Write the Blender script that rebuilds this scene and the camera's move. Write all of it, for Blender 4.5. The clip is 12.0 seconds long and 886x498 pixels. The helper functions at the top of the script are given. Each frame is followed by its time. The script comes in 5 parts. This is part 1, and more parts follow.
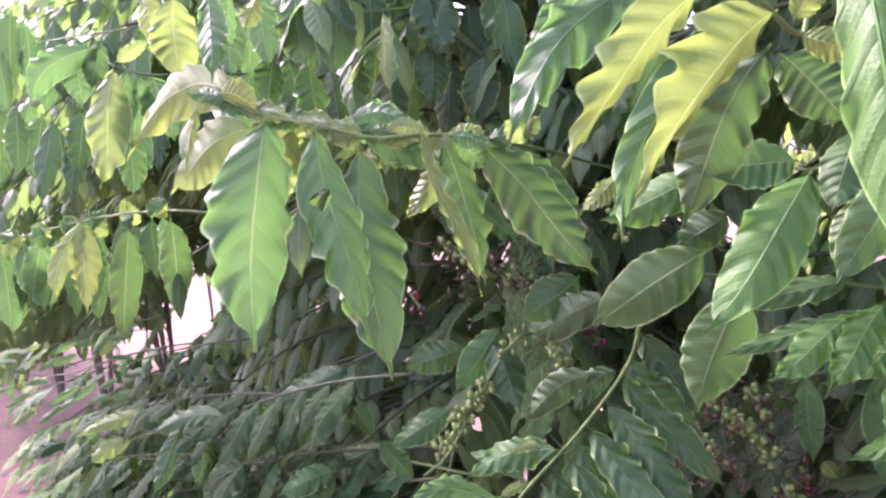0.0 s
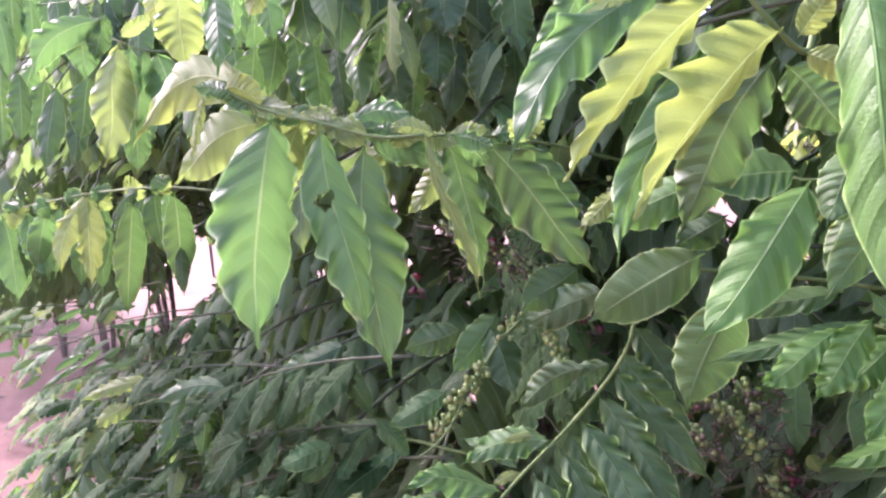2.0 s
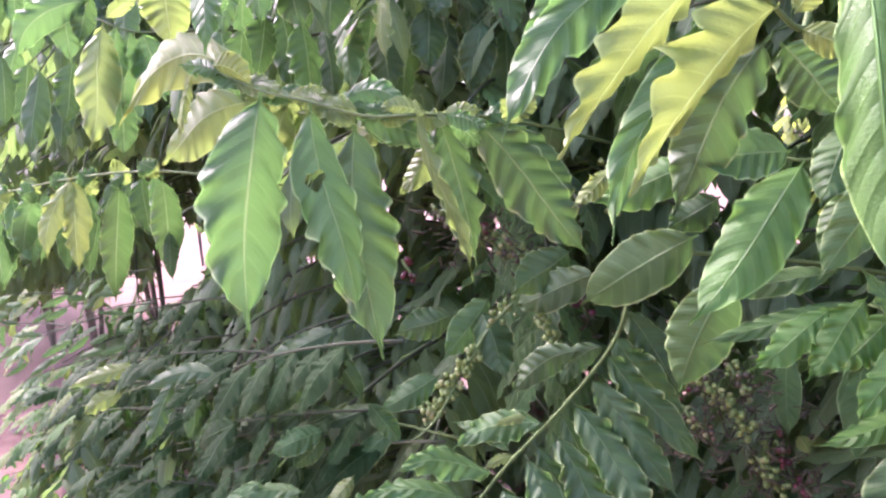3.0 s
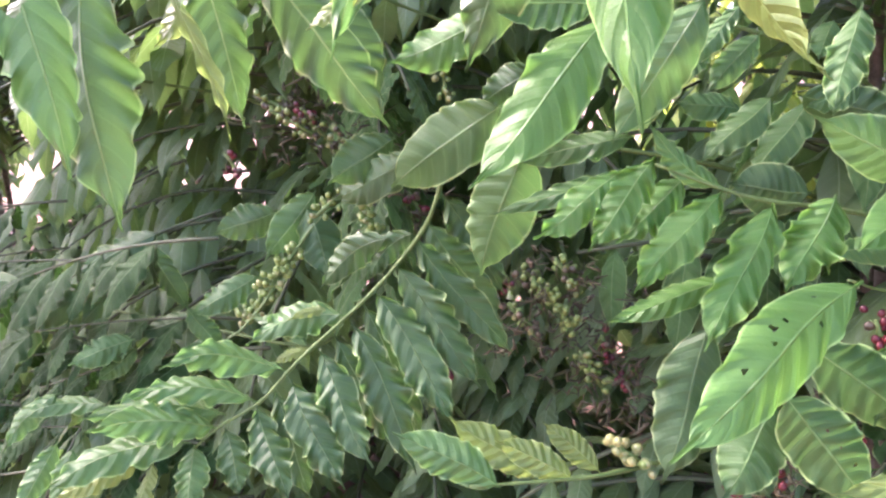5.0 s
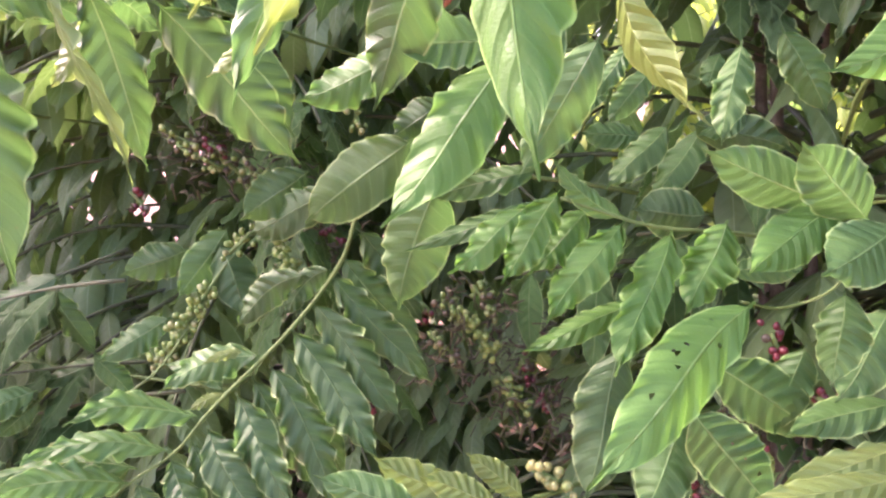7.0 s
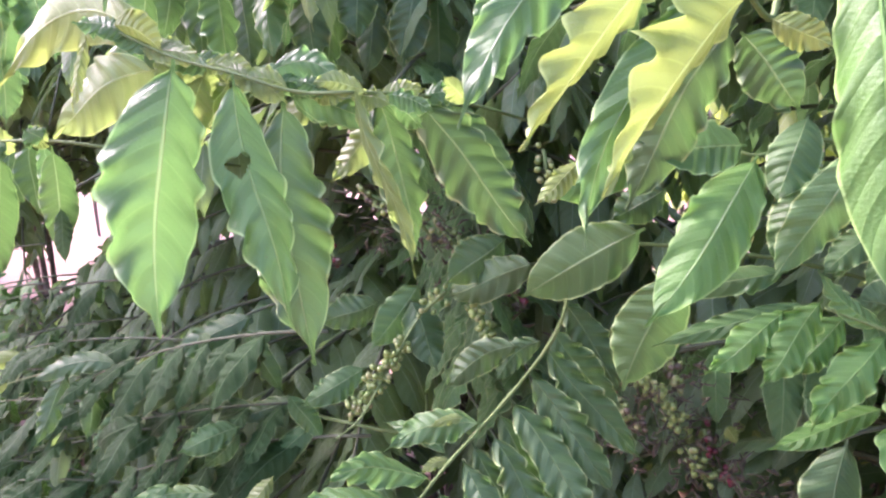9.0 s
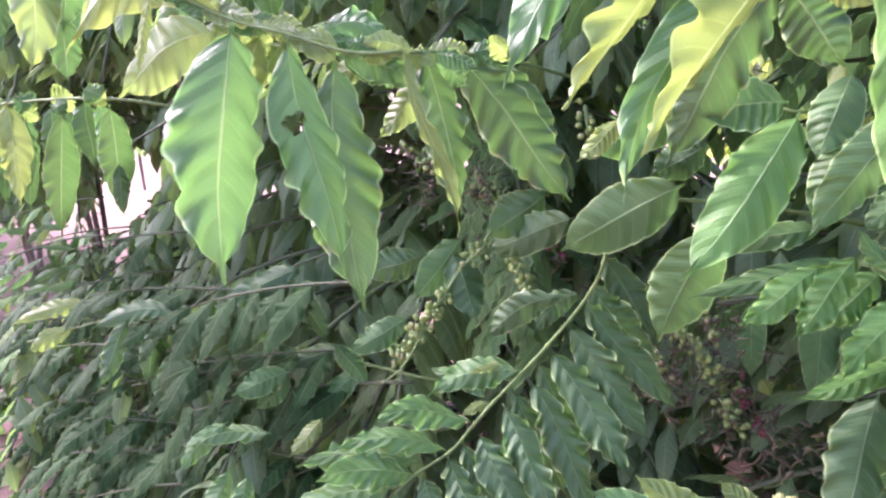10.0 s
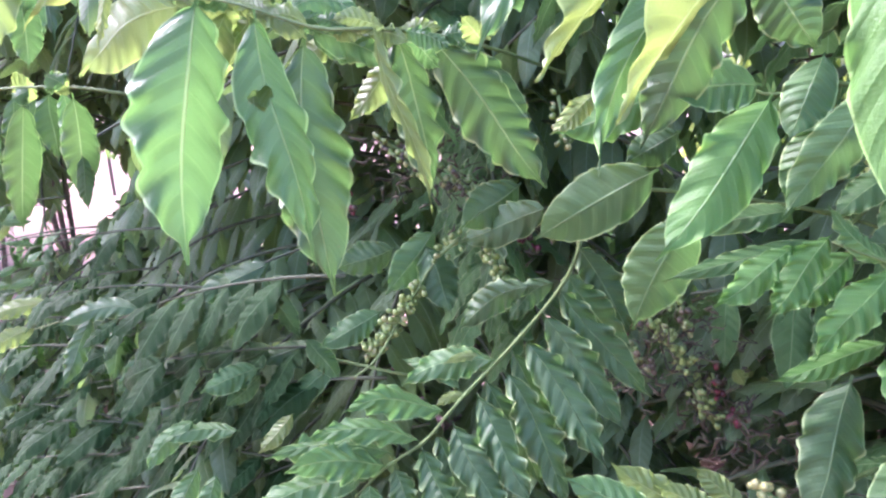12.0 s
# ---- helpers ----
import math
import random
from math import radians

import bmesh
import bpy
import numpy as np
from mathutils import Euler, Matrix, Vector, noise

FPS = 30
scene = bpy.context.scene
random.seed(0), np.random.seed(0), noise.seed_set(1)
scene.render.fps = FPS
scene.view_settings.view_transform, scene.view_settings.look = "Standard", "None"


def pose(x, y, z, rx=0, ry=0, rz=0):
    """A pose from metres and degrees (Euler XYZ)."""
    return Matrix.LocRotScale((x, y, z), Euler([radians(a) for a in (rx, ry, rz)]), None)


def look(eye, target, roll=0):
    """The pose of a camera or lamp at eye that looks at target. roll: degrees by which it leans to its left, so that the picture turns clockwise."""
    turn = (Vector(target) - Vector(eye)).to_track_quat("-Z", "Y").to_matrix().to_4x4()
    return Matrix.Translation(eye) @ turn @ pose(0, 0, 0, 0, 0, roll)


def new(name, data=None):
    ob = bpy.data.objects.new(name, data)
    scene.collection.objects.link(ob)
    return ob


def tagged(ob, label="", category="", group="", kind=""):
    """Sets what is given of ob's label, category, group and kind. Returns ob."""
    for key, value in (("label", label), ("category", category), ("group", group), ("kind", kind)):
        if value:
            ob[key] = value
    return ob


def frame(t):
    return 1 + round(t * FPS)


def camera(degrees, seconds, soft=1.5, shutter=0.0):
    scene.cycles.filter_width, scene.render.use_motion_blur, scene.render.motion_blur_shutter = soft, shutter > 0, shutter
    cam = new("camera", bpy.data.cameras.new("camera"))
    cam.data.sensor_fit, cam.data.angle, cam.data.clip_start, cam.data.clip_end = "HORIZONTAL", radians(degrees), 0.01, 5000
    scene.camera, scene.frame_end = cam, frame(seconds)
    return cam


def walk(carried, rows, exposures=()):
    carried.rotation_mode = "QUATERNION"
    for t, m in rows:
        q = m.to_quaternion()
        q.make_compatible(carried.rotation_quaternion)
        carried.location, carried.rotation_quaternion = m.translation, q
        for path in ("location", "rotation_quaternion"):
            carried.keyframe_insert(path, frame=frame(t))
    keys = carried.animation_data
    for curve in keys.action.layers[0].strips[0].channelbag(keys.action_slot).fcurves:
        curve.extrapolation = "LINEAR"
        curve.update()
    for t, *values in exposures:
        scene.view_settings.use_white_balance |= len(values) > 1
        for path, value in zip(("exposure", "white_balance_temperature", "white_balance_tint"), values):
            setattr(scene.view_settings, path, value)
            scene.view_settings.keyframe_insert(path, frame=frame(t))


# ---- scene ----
cam = camera(65.5, 12.0, 2.4)
PATH = [
    (0, (0.171, 0.1314, 1.2906), (-0.024, 2.1194, 1.1855), -4.78),
    (0.5, (0.18, 0.1091, 1.3054), (-0.003, 2.0983, 1.1942), -2.24),
    (1, (0.17, 0.1129, 1.3201), (-0.088, 2.0866, 1.1231), -2.61),
    (1.5, (0.167, 0.1176, 1.3256), (-0.089, 2.0859, 1.0768), -2.6),
    (2, (0.175, 0.123, 1.3289), (-0.03, 2.1005, 1.1133), -3.32),
    (2.5, (0.162, 0.1291, 1.3292), (-0.067, 2.1041, 1.1099), -3.1),
    (3, (0.172, 0.1291, 1.3211), (-0.006, 2.1053, 1.0704), -3.33),
    (3.5, (0.207, 0.1588, 1.259), (0.14, 2.1123, 0.8398), -3.74),
    (3.7, (0.227, 0.1788, 1.2415), (0.213, 2.1095, 0.7193), -3.95),
    (5.3, (0.288, 0.2031, 1.2425), (0.379, 2.1538, 0.8086), -1.47),
    (5.5, (0.285, 0.2021, 1.2426), (0.38, 2.1553, 0.8215), -1.36),
    (6, (0.293, 0.1948, 1.2486), (0.481, 2.1536, 0.8892), -2.33),
    (6.5, (0.297, 0.1959, 1.2494), (0.58, 2.1368, 0.859), -3.19),
    (6.7, (0.298, 0.201, 1.2498), (0.605, 2.1358, 0.843), -2.7),
    (8.3, (0.176, 0.2026, 1.3202), (0.447, 2.1556, 0.9877), -1.34),
    (8.5, (0.15, 0.2054, 1.3269), (0.374, 2.1597, 0.964), -0.5),
    (9, (0.143, 0.1901, 1.3338), (0.217, 2.1593, 0.9933), -1.54),
    (9.5, (0.141, 0.1745, 1.3377), (0.143, 2.1306, 0.9232), -2.29),
    (10, (0.136, 0.1615, 1.3383), (0.099, 2.1064, 0.8738), -1.83),
    (10.5, (0.143, 0.1562, 1.3198), (0.113, 2.0907, 0.8123), -2.21),
    (11, (0.144, 0.156, 1.3188), (0.123, 2.0883, 0.8005), -2.18),
    (11.5, (0.128, 0.1547, 1.324), (0.108, 2.0928, 0.8291), -1.37),
    (12, (0.138, 0.1695, 1.3131), (0.173, 2.1185, 0.8663), -1.47),
]
EXPOSURES = [(0.0, 2.77, 5850, 50), (3.0, 2.77, 5830, 49), (3.7, 2.91, 5960, 42), (5.5, 3.37, 6180, 37), (6.5, 3.31, 6800, 41), (8.3, 3.07, 5740, 44), (9.5, 3.03, 5930, 48), (10.5, 3.06, 5490, 40), (12.0, 3.12, 5380, 42)]
walk(cam, [(t, look(eye, target, roll)) for t, eye, target, roll in PATH], EXPOSURES)

# ---- world, sun, exposure ----
SUN_TO = Vector((-0.57, 0.44, 0.70)).normalized()
world = bpy.data.worlds.new("sky")
scene.world = world
world.use_nodes = True
wt = world.node_tree
sky = wt.nodes.new("ShaderNodeTexSky")
sky.sky_type, sky.sun_disc = "NISHITA", False
sky.sun_elevation = math.asin(SUN_TO.z)
sky.sun_rotation = math.atan2(SUN_TO.x, SUN_TO.y)
sky.air_density, sky.dust_density = 1.0, 5.0
wt.links.new(sky.outputs[0], wt.nodes["Background"].inputs[0])
wt.nodes["Background"].inputs[1].default_value = 0.15

sun = new("sun", bpy.data.lights.new("sun", "SUN"))
sun.data.energy, sun.data.angle, sun.data.color = 1.05, radians(10.0), (1.0, 0.94, 0.84)
sun.matrix_world = look(SUN_TO * 20, (0, 0, 0))


# ---- materials ----
class Nodes:
    """A small writer for node trees."""

    def __init__(self, name):
        self.mat = bpy.data.materials.new(name)
        self.mat.use_nodes = True
        self.tree = self.mat.node_tree
        self.tree.nodes.clear()
        self.out = self.tree.nodes.new("ShaderNodeOutputMaterial")

    def add(self, kind, values=(), **props):
        n = self.tree.nodes.new("ShaderNode" + kind)
        for k, v in props.items():
            setattr(n, k, v)
        for k, v in dict(values).items():
            if isinstance(v, bpy.types.NodeSocket):
                self.tree.links.new(v, n.inputs[k])
            else:
                n.inputs[k].default_value = v
        return n

    def math(self, op, a, b=0.0, c=0.0):
        return self.add("Math", {0: a, 1: b, 2: c}, operation=op).outputs[0]

    def mix(self, fac, a, b):
        n = self.add("Mix", {0: fac}, data_type="RGBA")
        for sock, v in ((6, a), (7, b)):
            if isinstance(v, bpy.types.NodeSocket):
                self.tree.links.new(v, n.inputs[sock])
            else:
                n.inputs[sock].default_value = (*v, 1)
        return n.outputs[2]

    def noise(self, scale, detail=3.0, rough=0.6, vector=None):
        vals = {"Scale": scale, "Detail": detail, "Roughness": rough}
        if vector is not None:
            vals["Vector"] = vector
        return self.add("TexNoise", vals).outputs[0]

    def ramp(self, x, lo, hi):
        return self.add("MapRange", {0: x, 1: lo, 2: hi}).outputs[0]

    def end(self, shader):
        self.tree.links.new(shader, self.out.inputs[0])
        return self.mat


def leaf_material(name, blade, pale, through_light, rough=0.36, translucence=0.35, edge=0.0, island=False, gleam=0.34):
    """Coffee leaf: quilted between the side veins, pale midrib, lets sunlight through."""
    n = Nodes(name)
    uv = n.add("UVMap", uv_map="leaf")
    sep = n.add("SeparateXYZ", {0: uv.outputs[0]})
    u, v = sep.outputs[0], n.math("ABSOLUTE", n.math("SUBTRACT", sep.outputs[1], 0.5))
    v = n.math("MULTIPLY", v, 2.0)
    if island:
        rnd = n.add("NewGeometry").outputs["Random Per Island"]
    else:
        rnd = n.add("ObjectInfo").outputs["Random"]
    place = n.add("TexCoord").outputs["Object"]
    patch = n.noise(26.0, 3.0, 0.6, place)
    fine = n.noise(420.0, 2.0, 0.6, place)
    # side veins sweep forward from the midrib
    sweep = n.math("SUBTRACT", u, n.math("MULTIPLY", n.math("POWER", v, 1.4), 0.10))
    other = n.math("MULTIPLY", n.math("GREATER_THAN", sep.outputs[1], 0.5), 0.42)
    saw = n.math("ABSOLUTE", n.math("SUBTRACT", n.math("FRACT", n.math("ADD", n.math("MULTIPLY", sweep, 9.5), other)), 0.5))
    vein = n.ramp(saw, 0.43, 0.495)
    vein = n.math("MULTIPLY", vein, n.ramp(v, 1.0, 0.55))
    rib = n.ramp(v, 0.050, 0.015)
    colour = n.mix(n.ramp(patch, 0.35, 0.68), blade, pale)
    broad = n.noise(9.0, 2.0, 0.5, place)
    colour = n.mix(n.math("MULTIPLY", n.ramp(broad, 0.42, 0.66), 0.55), colour, tuple(c * 1.3 for c in pale))
    colour = n.mix(n.math("MULTIPLY", rnd, 0.45), colour, tuple(c * 0.62 for c in blade))
    colour = n.mix(n.math("MULTIPLY", vein, 0.38), colour, tuple(c * 1.7 + 0.004 for c in pale))
    colour = n.mix(n.math("MULTIPLY", rib, 0.65), colour, tuple(c * 2.5 + 0.03 for c in pale))
    if edge:
        colour = n.mix(n.math("MULTIPLY", n.ramp(v, 0.925, 0.97), edge), colour, tuple(c * 2.2 + d for c, d in zip(pale, (0.14, 0.11, 0.06))))
    spots = n.ramp(n.noise(160.0, 2.0, 0.5, place), 0.735, 0.76)
    colour = n.mix(n.math("MULTIPLY", spots, 0.5), colour, (0.10, 0.075, 0.03))
    net = n.add("TexVoronoi", {"Scale": 330.0, "Vector": place}, feature="DISTANCE_TO_EDGE").outputs[0]
    height = n.math("ADD", n.math("MULTIPLY", saw, -0.9), n.math("MULTIPLY", rib, -0.5))
    height = n.math("ADD", height, n.math("MULTIPLY", n.ramp(net, 0.0, 0.12), 0.012))
    height = n.math("ADD", height, n.math("MULTIPLY", fine, 0.16))
    bump = n.add("Bump", {"Strength": 0.5 if island else 0.95, "Distance": 0.005, "Height": height})
    gloss = n.math("ADD", n.math("MULTIPLY", patch, 0.16), rough - 0.08)
    face = n.add("BsdfPrincipled", {"Base Color": colour, "Roughness": gloss, "IOR": 1.45, "Specular IOR Level": gleam, "Normal": bump.outputs[0]})
    glow = n.mix(n.math("MULTIPLY", vein, 0.3), through_light, tuple(c * 0.75 for c in through_light))
    glow = n.mix(n.math("MULTIPLY", rib, 0.7), glow, (0.45, 0.55, 0.25))
    glow = n.mix(n.math("MULTIPLY", n.ramp(patch, 0.3, 0.7), 0.35), glow, tuple(c * 0.8 for c in through_light))
    lit = n.add("BsdfTranslucent", {"Color": glow})
    both = n.add("MixShader", {0: translucence, 1: face.outputs[0], 2: lit.outputs[0]})
    return n.end(both.outputs[0])


LEAF_LOOKS = {
    "GREEN": ((0.054, 0.120, 0.033), (0.079, 0.156, 0.046), (0.19, 0.42, 0.10), 0.44, 0.27, 0.95, 0.31),
    "FRESH": ((0.062, 0.148, 0.030), (0.086, 0.182, 0.042), (0.22, 0.52, 0.08), 0.42, 0.28, 0.6, 0.27),
    "YOUNG": ((0.125, 0.190, 0.050), (0.165, 0.230, 0.070), (0.36, 0.52, 0.11), 0.44, 0.36, 0.7, 0.42),
    "LIME": ((0.160, 0.232, 0.048), (0.210, 0.285, 0.070), (0.36, 0.48, 0.10), 0.46, 0.30, 0.3, 0.42),
    "DEEP": ((0.043, 0.090, 0.028), (0.060, 0.113, 0.037), (0.15, 0.33, 0.07), 0.43, 0.22, 0.95, 0.33),
}
LEAF = {}
for key, (blade_tone, pale, shine, rough, share, edge, gleam) in LEAF_LOOKS.items():
    LEAF[key] = leaf_material("leaf_" + key.lower(), blade_tone, pale, shine, rough, share, edge, gleam=gleam)
DRY = leaf_material("leaf_dry", (0.135, 0.052, 0.034), (0.19, 0.085, 0.05), (0.30, 0.10, 0.05), 0.6, 0.25, 0.0, gleam=0.2)
GREEN, FRESH, YOUNG, LIME, DEEP = (LEAF[k] for k in ("GREEN", "FRESH", "YOUNG", "LIME", "DEEP"))
# darker copy of the leaf for the low fans, shade put into its colour
SHADE_TONED = leaf_material("leaf_shade_toned", (0.017, 0.047, 0.011), (0.026, 0.061, 0.017), (0.08, 0.21, 0.035), 0.52, 0.15, 0.3, gleam=0.11)
MASS = leaf_material("leaf_mass", (0.070, 0.118, 0.046), (0.096, 0.150, 0.060), (0.30, 0.50, 0.12), 0.46, 0.32, 0.0, island=True, gleam=0.38)
# lit copy of MASS: the yellow of sunlight is put into the colour
SUN_TONED = leaf_material("leaf_sun_toned", (0.150, 0.205, 0.060), (0.200, 0.250, 0.082), (0.50, 0.62, 0.10), 0.46, 0.45, 0.0, island=True, gleam=0.38)


def bark_material(name, a, b, rough=0.8):
    n = Nodes(name)
    place = n.add("TexCoord").outputs["Object"]
    col = n.mix(n.ramp(n.noise(60.0, 4.0, 0.65, place), 0.35, 0.7), a, b)
    bump = n.add("Bump", {"Strength": 0.5, "Distance": 0.002, "Height": n.noise(300.0, 3.0, 0.6, place)})
    return n.end(n.add("BsdfPrincipled", {"Base Color": col, "Roughness": rough, "Normal": bump.outputs[0]}).outputs[0])


TWIG = bark_material("green_twig", (0.072, 0.125, 0.024), (0.118, 0.178, 0.044), 0.7)
GREEN_STEM = bark_material("green_stem", (0.066, 0.112, 0.018), (0.108, 0.160, 0.034), 0.75)
# darker copy of the twig colour, with shade put into it
DARK_TWIG = bark_material("shaded_twig", (0.045, 0.062, 0.024), (0.080, 0.090, 0.038), 0.75)
BARK_RED = bark_material("dry_brown_twig", (0.040, 0.037, 0.015), (0.078, 0.068, 0.030), 0.85)
BARK = bark_material("grey_bark", (0.10, 0.075, 0.055), (0.22, 0.18, 0.14), 0.85)


def fruit_material(name, a, b):
    n = Nodes(name)
    place = n.add("TexCoord").outputs["Object"]
    rnd = n.add("ObjectInfo").outputs["Random"]
    col = n.mix(rnd, a, b)
    col = n.mix(n.math("MULTIPLY", n.ramp(n.noise(300.0, 2.0, 0.5, place), 0.45, 0.7), 0.35), col, tuple(c * 0.6 for c in a))
    return n.end(n.add("BsdfPrincipled", {"Base Color": col, "Roughness": 0.35, "Subsurface Weight": 0.0}).outputs[0])


UNRIPE = fruit_material("unripe_fruit", (0.105, 0.165, 0.032), (0.19, 0.25, 0.055))
DRIED = fruit_material("dried_fruit", (0.050, 0.040, 0.020), (0.105, 0.078, 0.036))
RIPE = fruit_material("ripe_fruit", (0.070, 0.006, 0.010), (0.125, 0.012, 0.016))
TURNING = fruit_material("turning_fruit", (0.24, 0.24, 0.08), (0.18, 0.22, 0.07))


def soil_material():
    n = Nodes("dry_red_soil")
    place = n.add("TexCoord").outputs["Object"]
    big = n.noise(0.9, 4.0, 0.6, place)
    grit = n.noise(38.0, 4.0, 0.7, place)
    col = n.mix(n.ramp(big, 0.35, 0.68), (0.205, 0.112, 0.084), (0.262, 0.156, 0.122))
    col = n.mix(n.math("MULTIPLY", n.ramp(grit, 0.5, 0.72), 0.5), col, (0.165, 0.082, 0.058))
    specks = n.ramp(n.noise(75.0, 2.0, 0.5, place), 0.66, 0.70)
    col = n.mix(n.math("MULTIPLY", specks, 0.7), col, (0.10, 0.065, 0.045))
    h = n.math("ADD", n.math("MULTIPLY", grit, 0.6), n.noise(9.0, 4.0, 0.6, place))
    bump = n.add("Bump", {"Strength": 0.7, "Distance": 0.03, "Height": h})
    return n.end(n.add("BsdfPrincipled", {"Base Color": col, "Roughness": 0.95, "Normal": bump.outputs[0]}).outputs[0])


SOIL = soil_material()


# ---- shapes ----
def mesh_of(name, verts, faces, material, uvs=None, smooth=True):
    me = bpy.data.meshes.new(name)
    me.from_pydata(verts.tolist() if isinstance(verts, np.ndarray) else verts, [], faces.tolist() if isinstance(faces, np.ndarray) else faces)
    if uvs is not None:
        idx = np.empty(len(me.loops), dtype=np.int32)
        me.loops.foreach_get("vertex_index", idx)
        me.uv_layers.new(name="leaf").data.foreach_set("uv", np.asarray(uvs, dtype=np.float32)[idx].ravel())
    me.polygons.foreach_set("use_smooth", [smooth] * len(me.polygons))
    me.materials.append(material)
    me.update()
    return me


def outline(u):
    """Half width of a coffee leaf along its length, 0 to 1: short stalk, long even sides, drawn-out drip tip."""
    s = np.clip((u - 0.045) / 0.865, 0, 1)
    body = s ** 0.60 * (1 - s) ** 0.74 / 0.3926
    tail = 0.035 + 0.15 * np.clip((1 - u) / 0.17, 0, 1) ** 1.8
    stalk = 0.045 * (u < 0.2)
    return np.maximum(np.maximum(body, tail * (u > 0.7)), stalk) * (u < 0.9999) + 0.004


def blade(length, width, rng, rows=40, cols=10, bow=0.03, sway=0.0, fold=0.12, wave=1.0, twist=0.0, holes=(), veins=9.5, droop=0.0, quilt=1.0):
    """A leaf lying along +x, its upper face to +z: quilted between sunken side veins, its margin
    scalloped and ruffled. Vertices, faces, texture places."""
    u = np.linspace(0, 1, rows + 1)
    v = np.sin(np.linspace(-1, 1, cols + 1) * np.pi / 2 * 0.8) / math.sin(np.pi / 2 * 0.8)
    U, V = np.meshgrid(u, v, indexing="ij")
    A = np.abs(V)
    half = outline(U) * width / 2
    ph = rng.uniform(0, 6.28, 4)
    side = np.where(V < 0, ph[0], ph[1])
    fade = np.clip(np.sin(np.pi * np.clip(U, 0, 1)), 0, 1) ** 0.6
    # side veins curve forward to the margin, a little out of step on the two sides
    lane = veins * (U - 0.10 * A ** 1.4) + np.where(V < 0, 0.0, 0.42) + 0.10 * np.sin(7 * U + side)
    panel = np.abs(np.sin(np.pi * lane))
    swell = np.clip(0.72 + 0.5 * np.sin(8.3 * U + 3 * side) + 0.25 * np.sin(17 * U + side), 0.1, 1.4)
    edge = A ** 2.6
    half = half * (1 + 0.11 * wave * (panel - 0.6) * swell * edge + 0.05 * wave * np.sin(15 * U + 2 * side) * A ** 2)
    x = length * (U + 0.03 * A * fade)
    y = V * half
    sweep = 2 * np.pi * veins * 0.62 * (U - 0.10 * A ** 1.4) + side + 1.2 * np.sin(5 * U + side) + 0.8 * np.sin(12 * U + 2 * side)
    z = width * 0.125 * wave * np.cos(sweep) * swell * edge * fade
    relief = quilt * (0.062 if rows > 40 else 0.04) * rng.uniform(0.75, 1.2)
    z += width * relief * (panel - 0.5) * np.sqrt(A) * (1 - 0.5 * edge) * fade
    z -= fold * half * A ** 1.3 * 1.2
    z += width * 0.06 * np.sin(2.6 * np.pi * U + ph[0]) * V * fade
    z += width * 0.030 * np.sin(9.0 * U + ph[2]) * np.cos(3.0 * V + ph[3]) * fade
    if twist:
        a = np.radians(twist) * np.clip(U - 0.35, 0, 1) / 0.65
        y, z = y * np.cos(a) - z * np.sin(a), y * np.sin(a) + z * np.cos(a)
    arc = 4 * U * (1 - U)
    wobble = rng.uniform(-0.015, 0.015) * np.sin(2 * np.pi * U)
    z += bow * length * arc + droop * length * np.sin(2 * np.pi * U) * 0.5
    y += (sway * arc + wobble) * length
    verts = np.stack([x, y, z], -1).reshape(-1, 3)
    uvs = np.stack([U, V / 2 + 0.5], -1).reshape(-1, 2)
    faces = []
    for i in range(rows):
        for j in range(cols):
            uc, vc = (u[i] + u[i + 1]) / 2, (v[j] + v[j + 1]) / 2
            if any(((uc - hu) ** 2 + ((vc - hv) * width / (2 * length)) ** 2) ** 0.5 < hr * (1 + 0.22 * math.sin(3 * math.atan2(vc - hv, 6 * (uc - hu)) + 40 * hr)) for hu, hv, hr in holes):
                continue
            a = i * (cols + 1) + j
            faces.append((a, a + 1, a + cols + 2, a + cols + 1))
    return verts, faces, uvs


def frame_of(axis, normal):
    x = Vector(axis).normalized()
    z = Vector(normal)
    z = (z - x * z.dot(x)).normalized()
    y = z.cross(x)
    return Matrix((x, y, z)).transposed()


count = {"leaf": 0}


def leaf(twig, base, tip, width, normal, material, bow=0.03, sway=0.0, fold=0.28, wave=1.0, twist=0.0, holes=(), droop=0.0, quilt=1.0):
    """One leaf of a branch, from the end of its stalk to its tip, its face turned to the normal."""
    count["leaf"] += 1
    rng = np.random.default_rng(count["leaf"])
    axis = Vector(tip) - Vector(base)
    fine = 150 if holes else 84
    sway += rng.uniform(-0.03, 0.03)
    droop += rng.uniform(-0.05, 0.05)
    verts, faces, uvs = blade(axis.length, width, rng, fine, 36 if holes else 14, bow, sway, fold, wave, twist, holes, droop=droop, quilt=quilt)
    ob = new("leaf", mesh_of("leaf", verts, faces, material, uvs))
    ob.parent = twig
    ob.matrix_basis = Matrix.Translation(base) @ frame_of(axis, normal).to_4x4()
    return ob


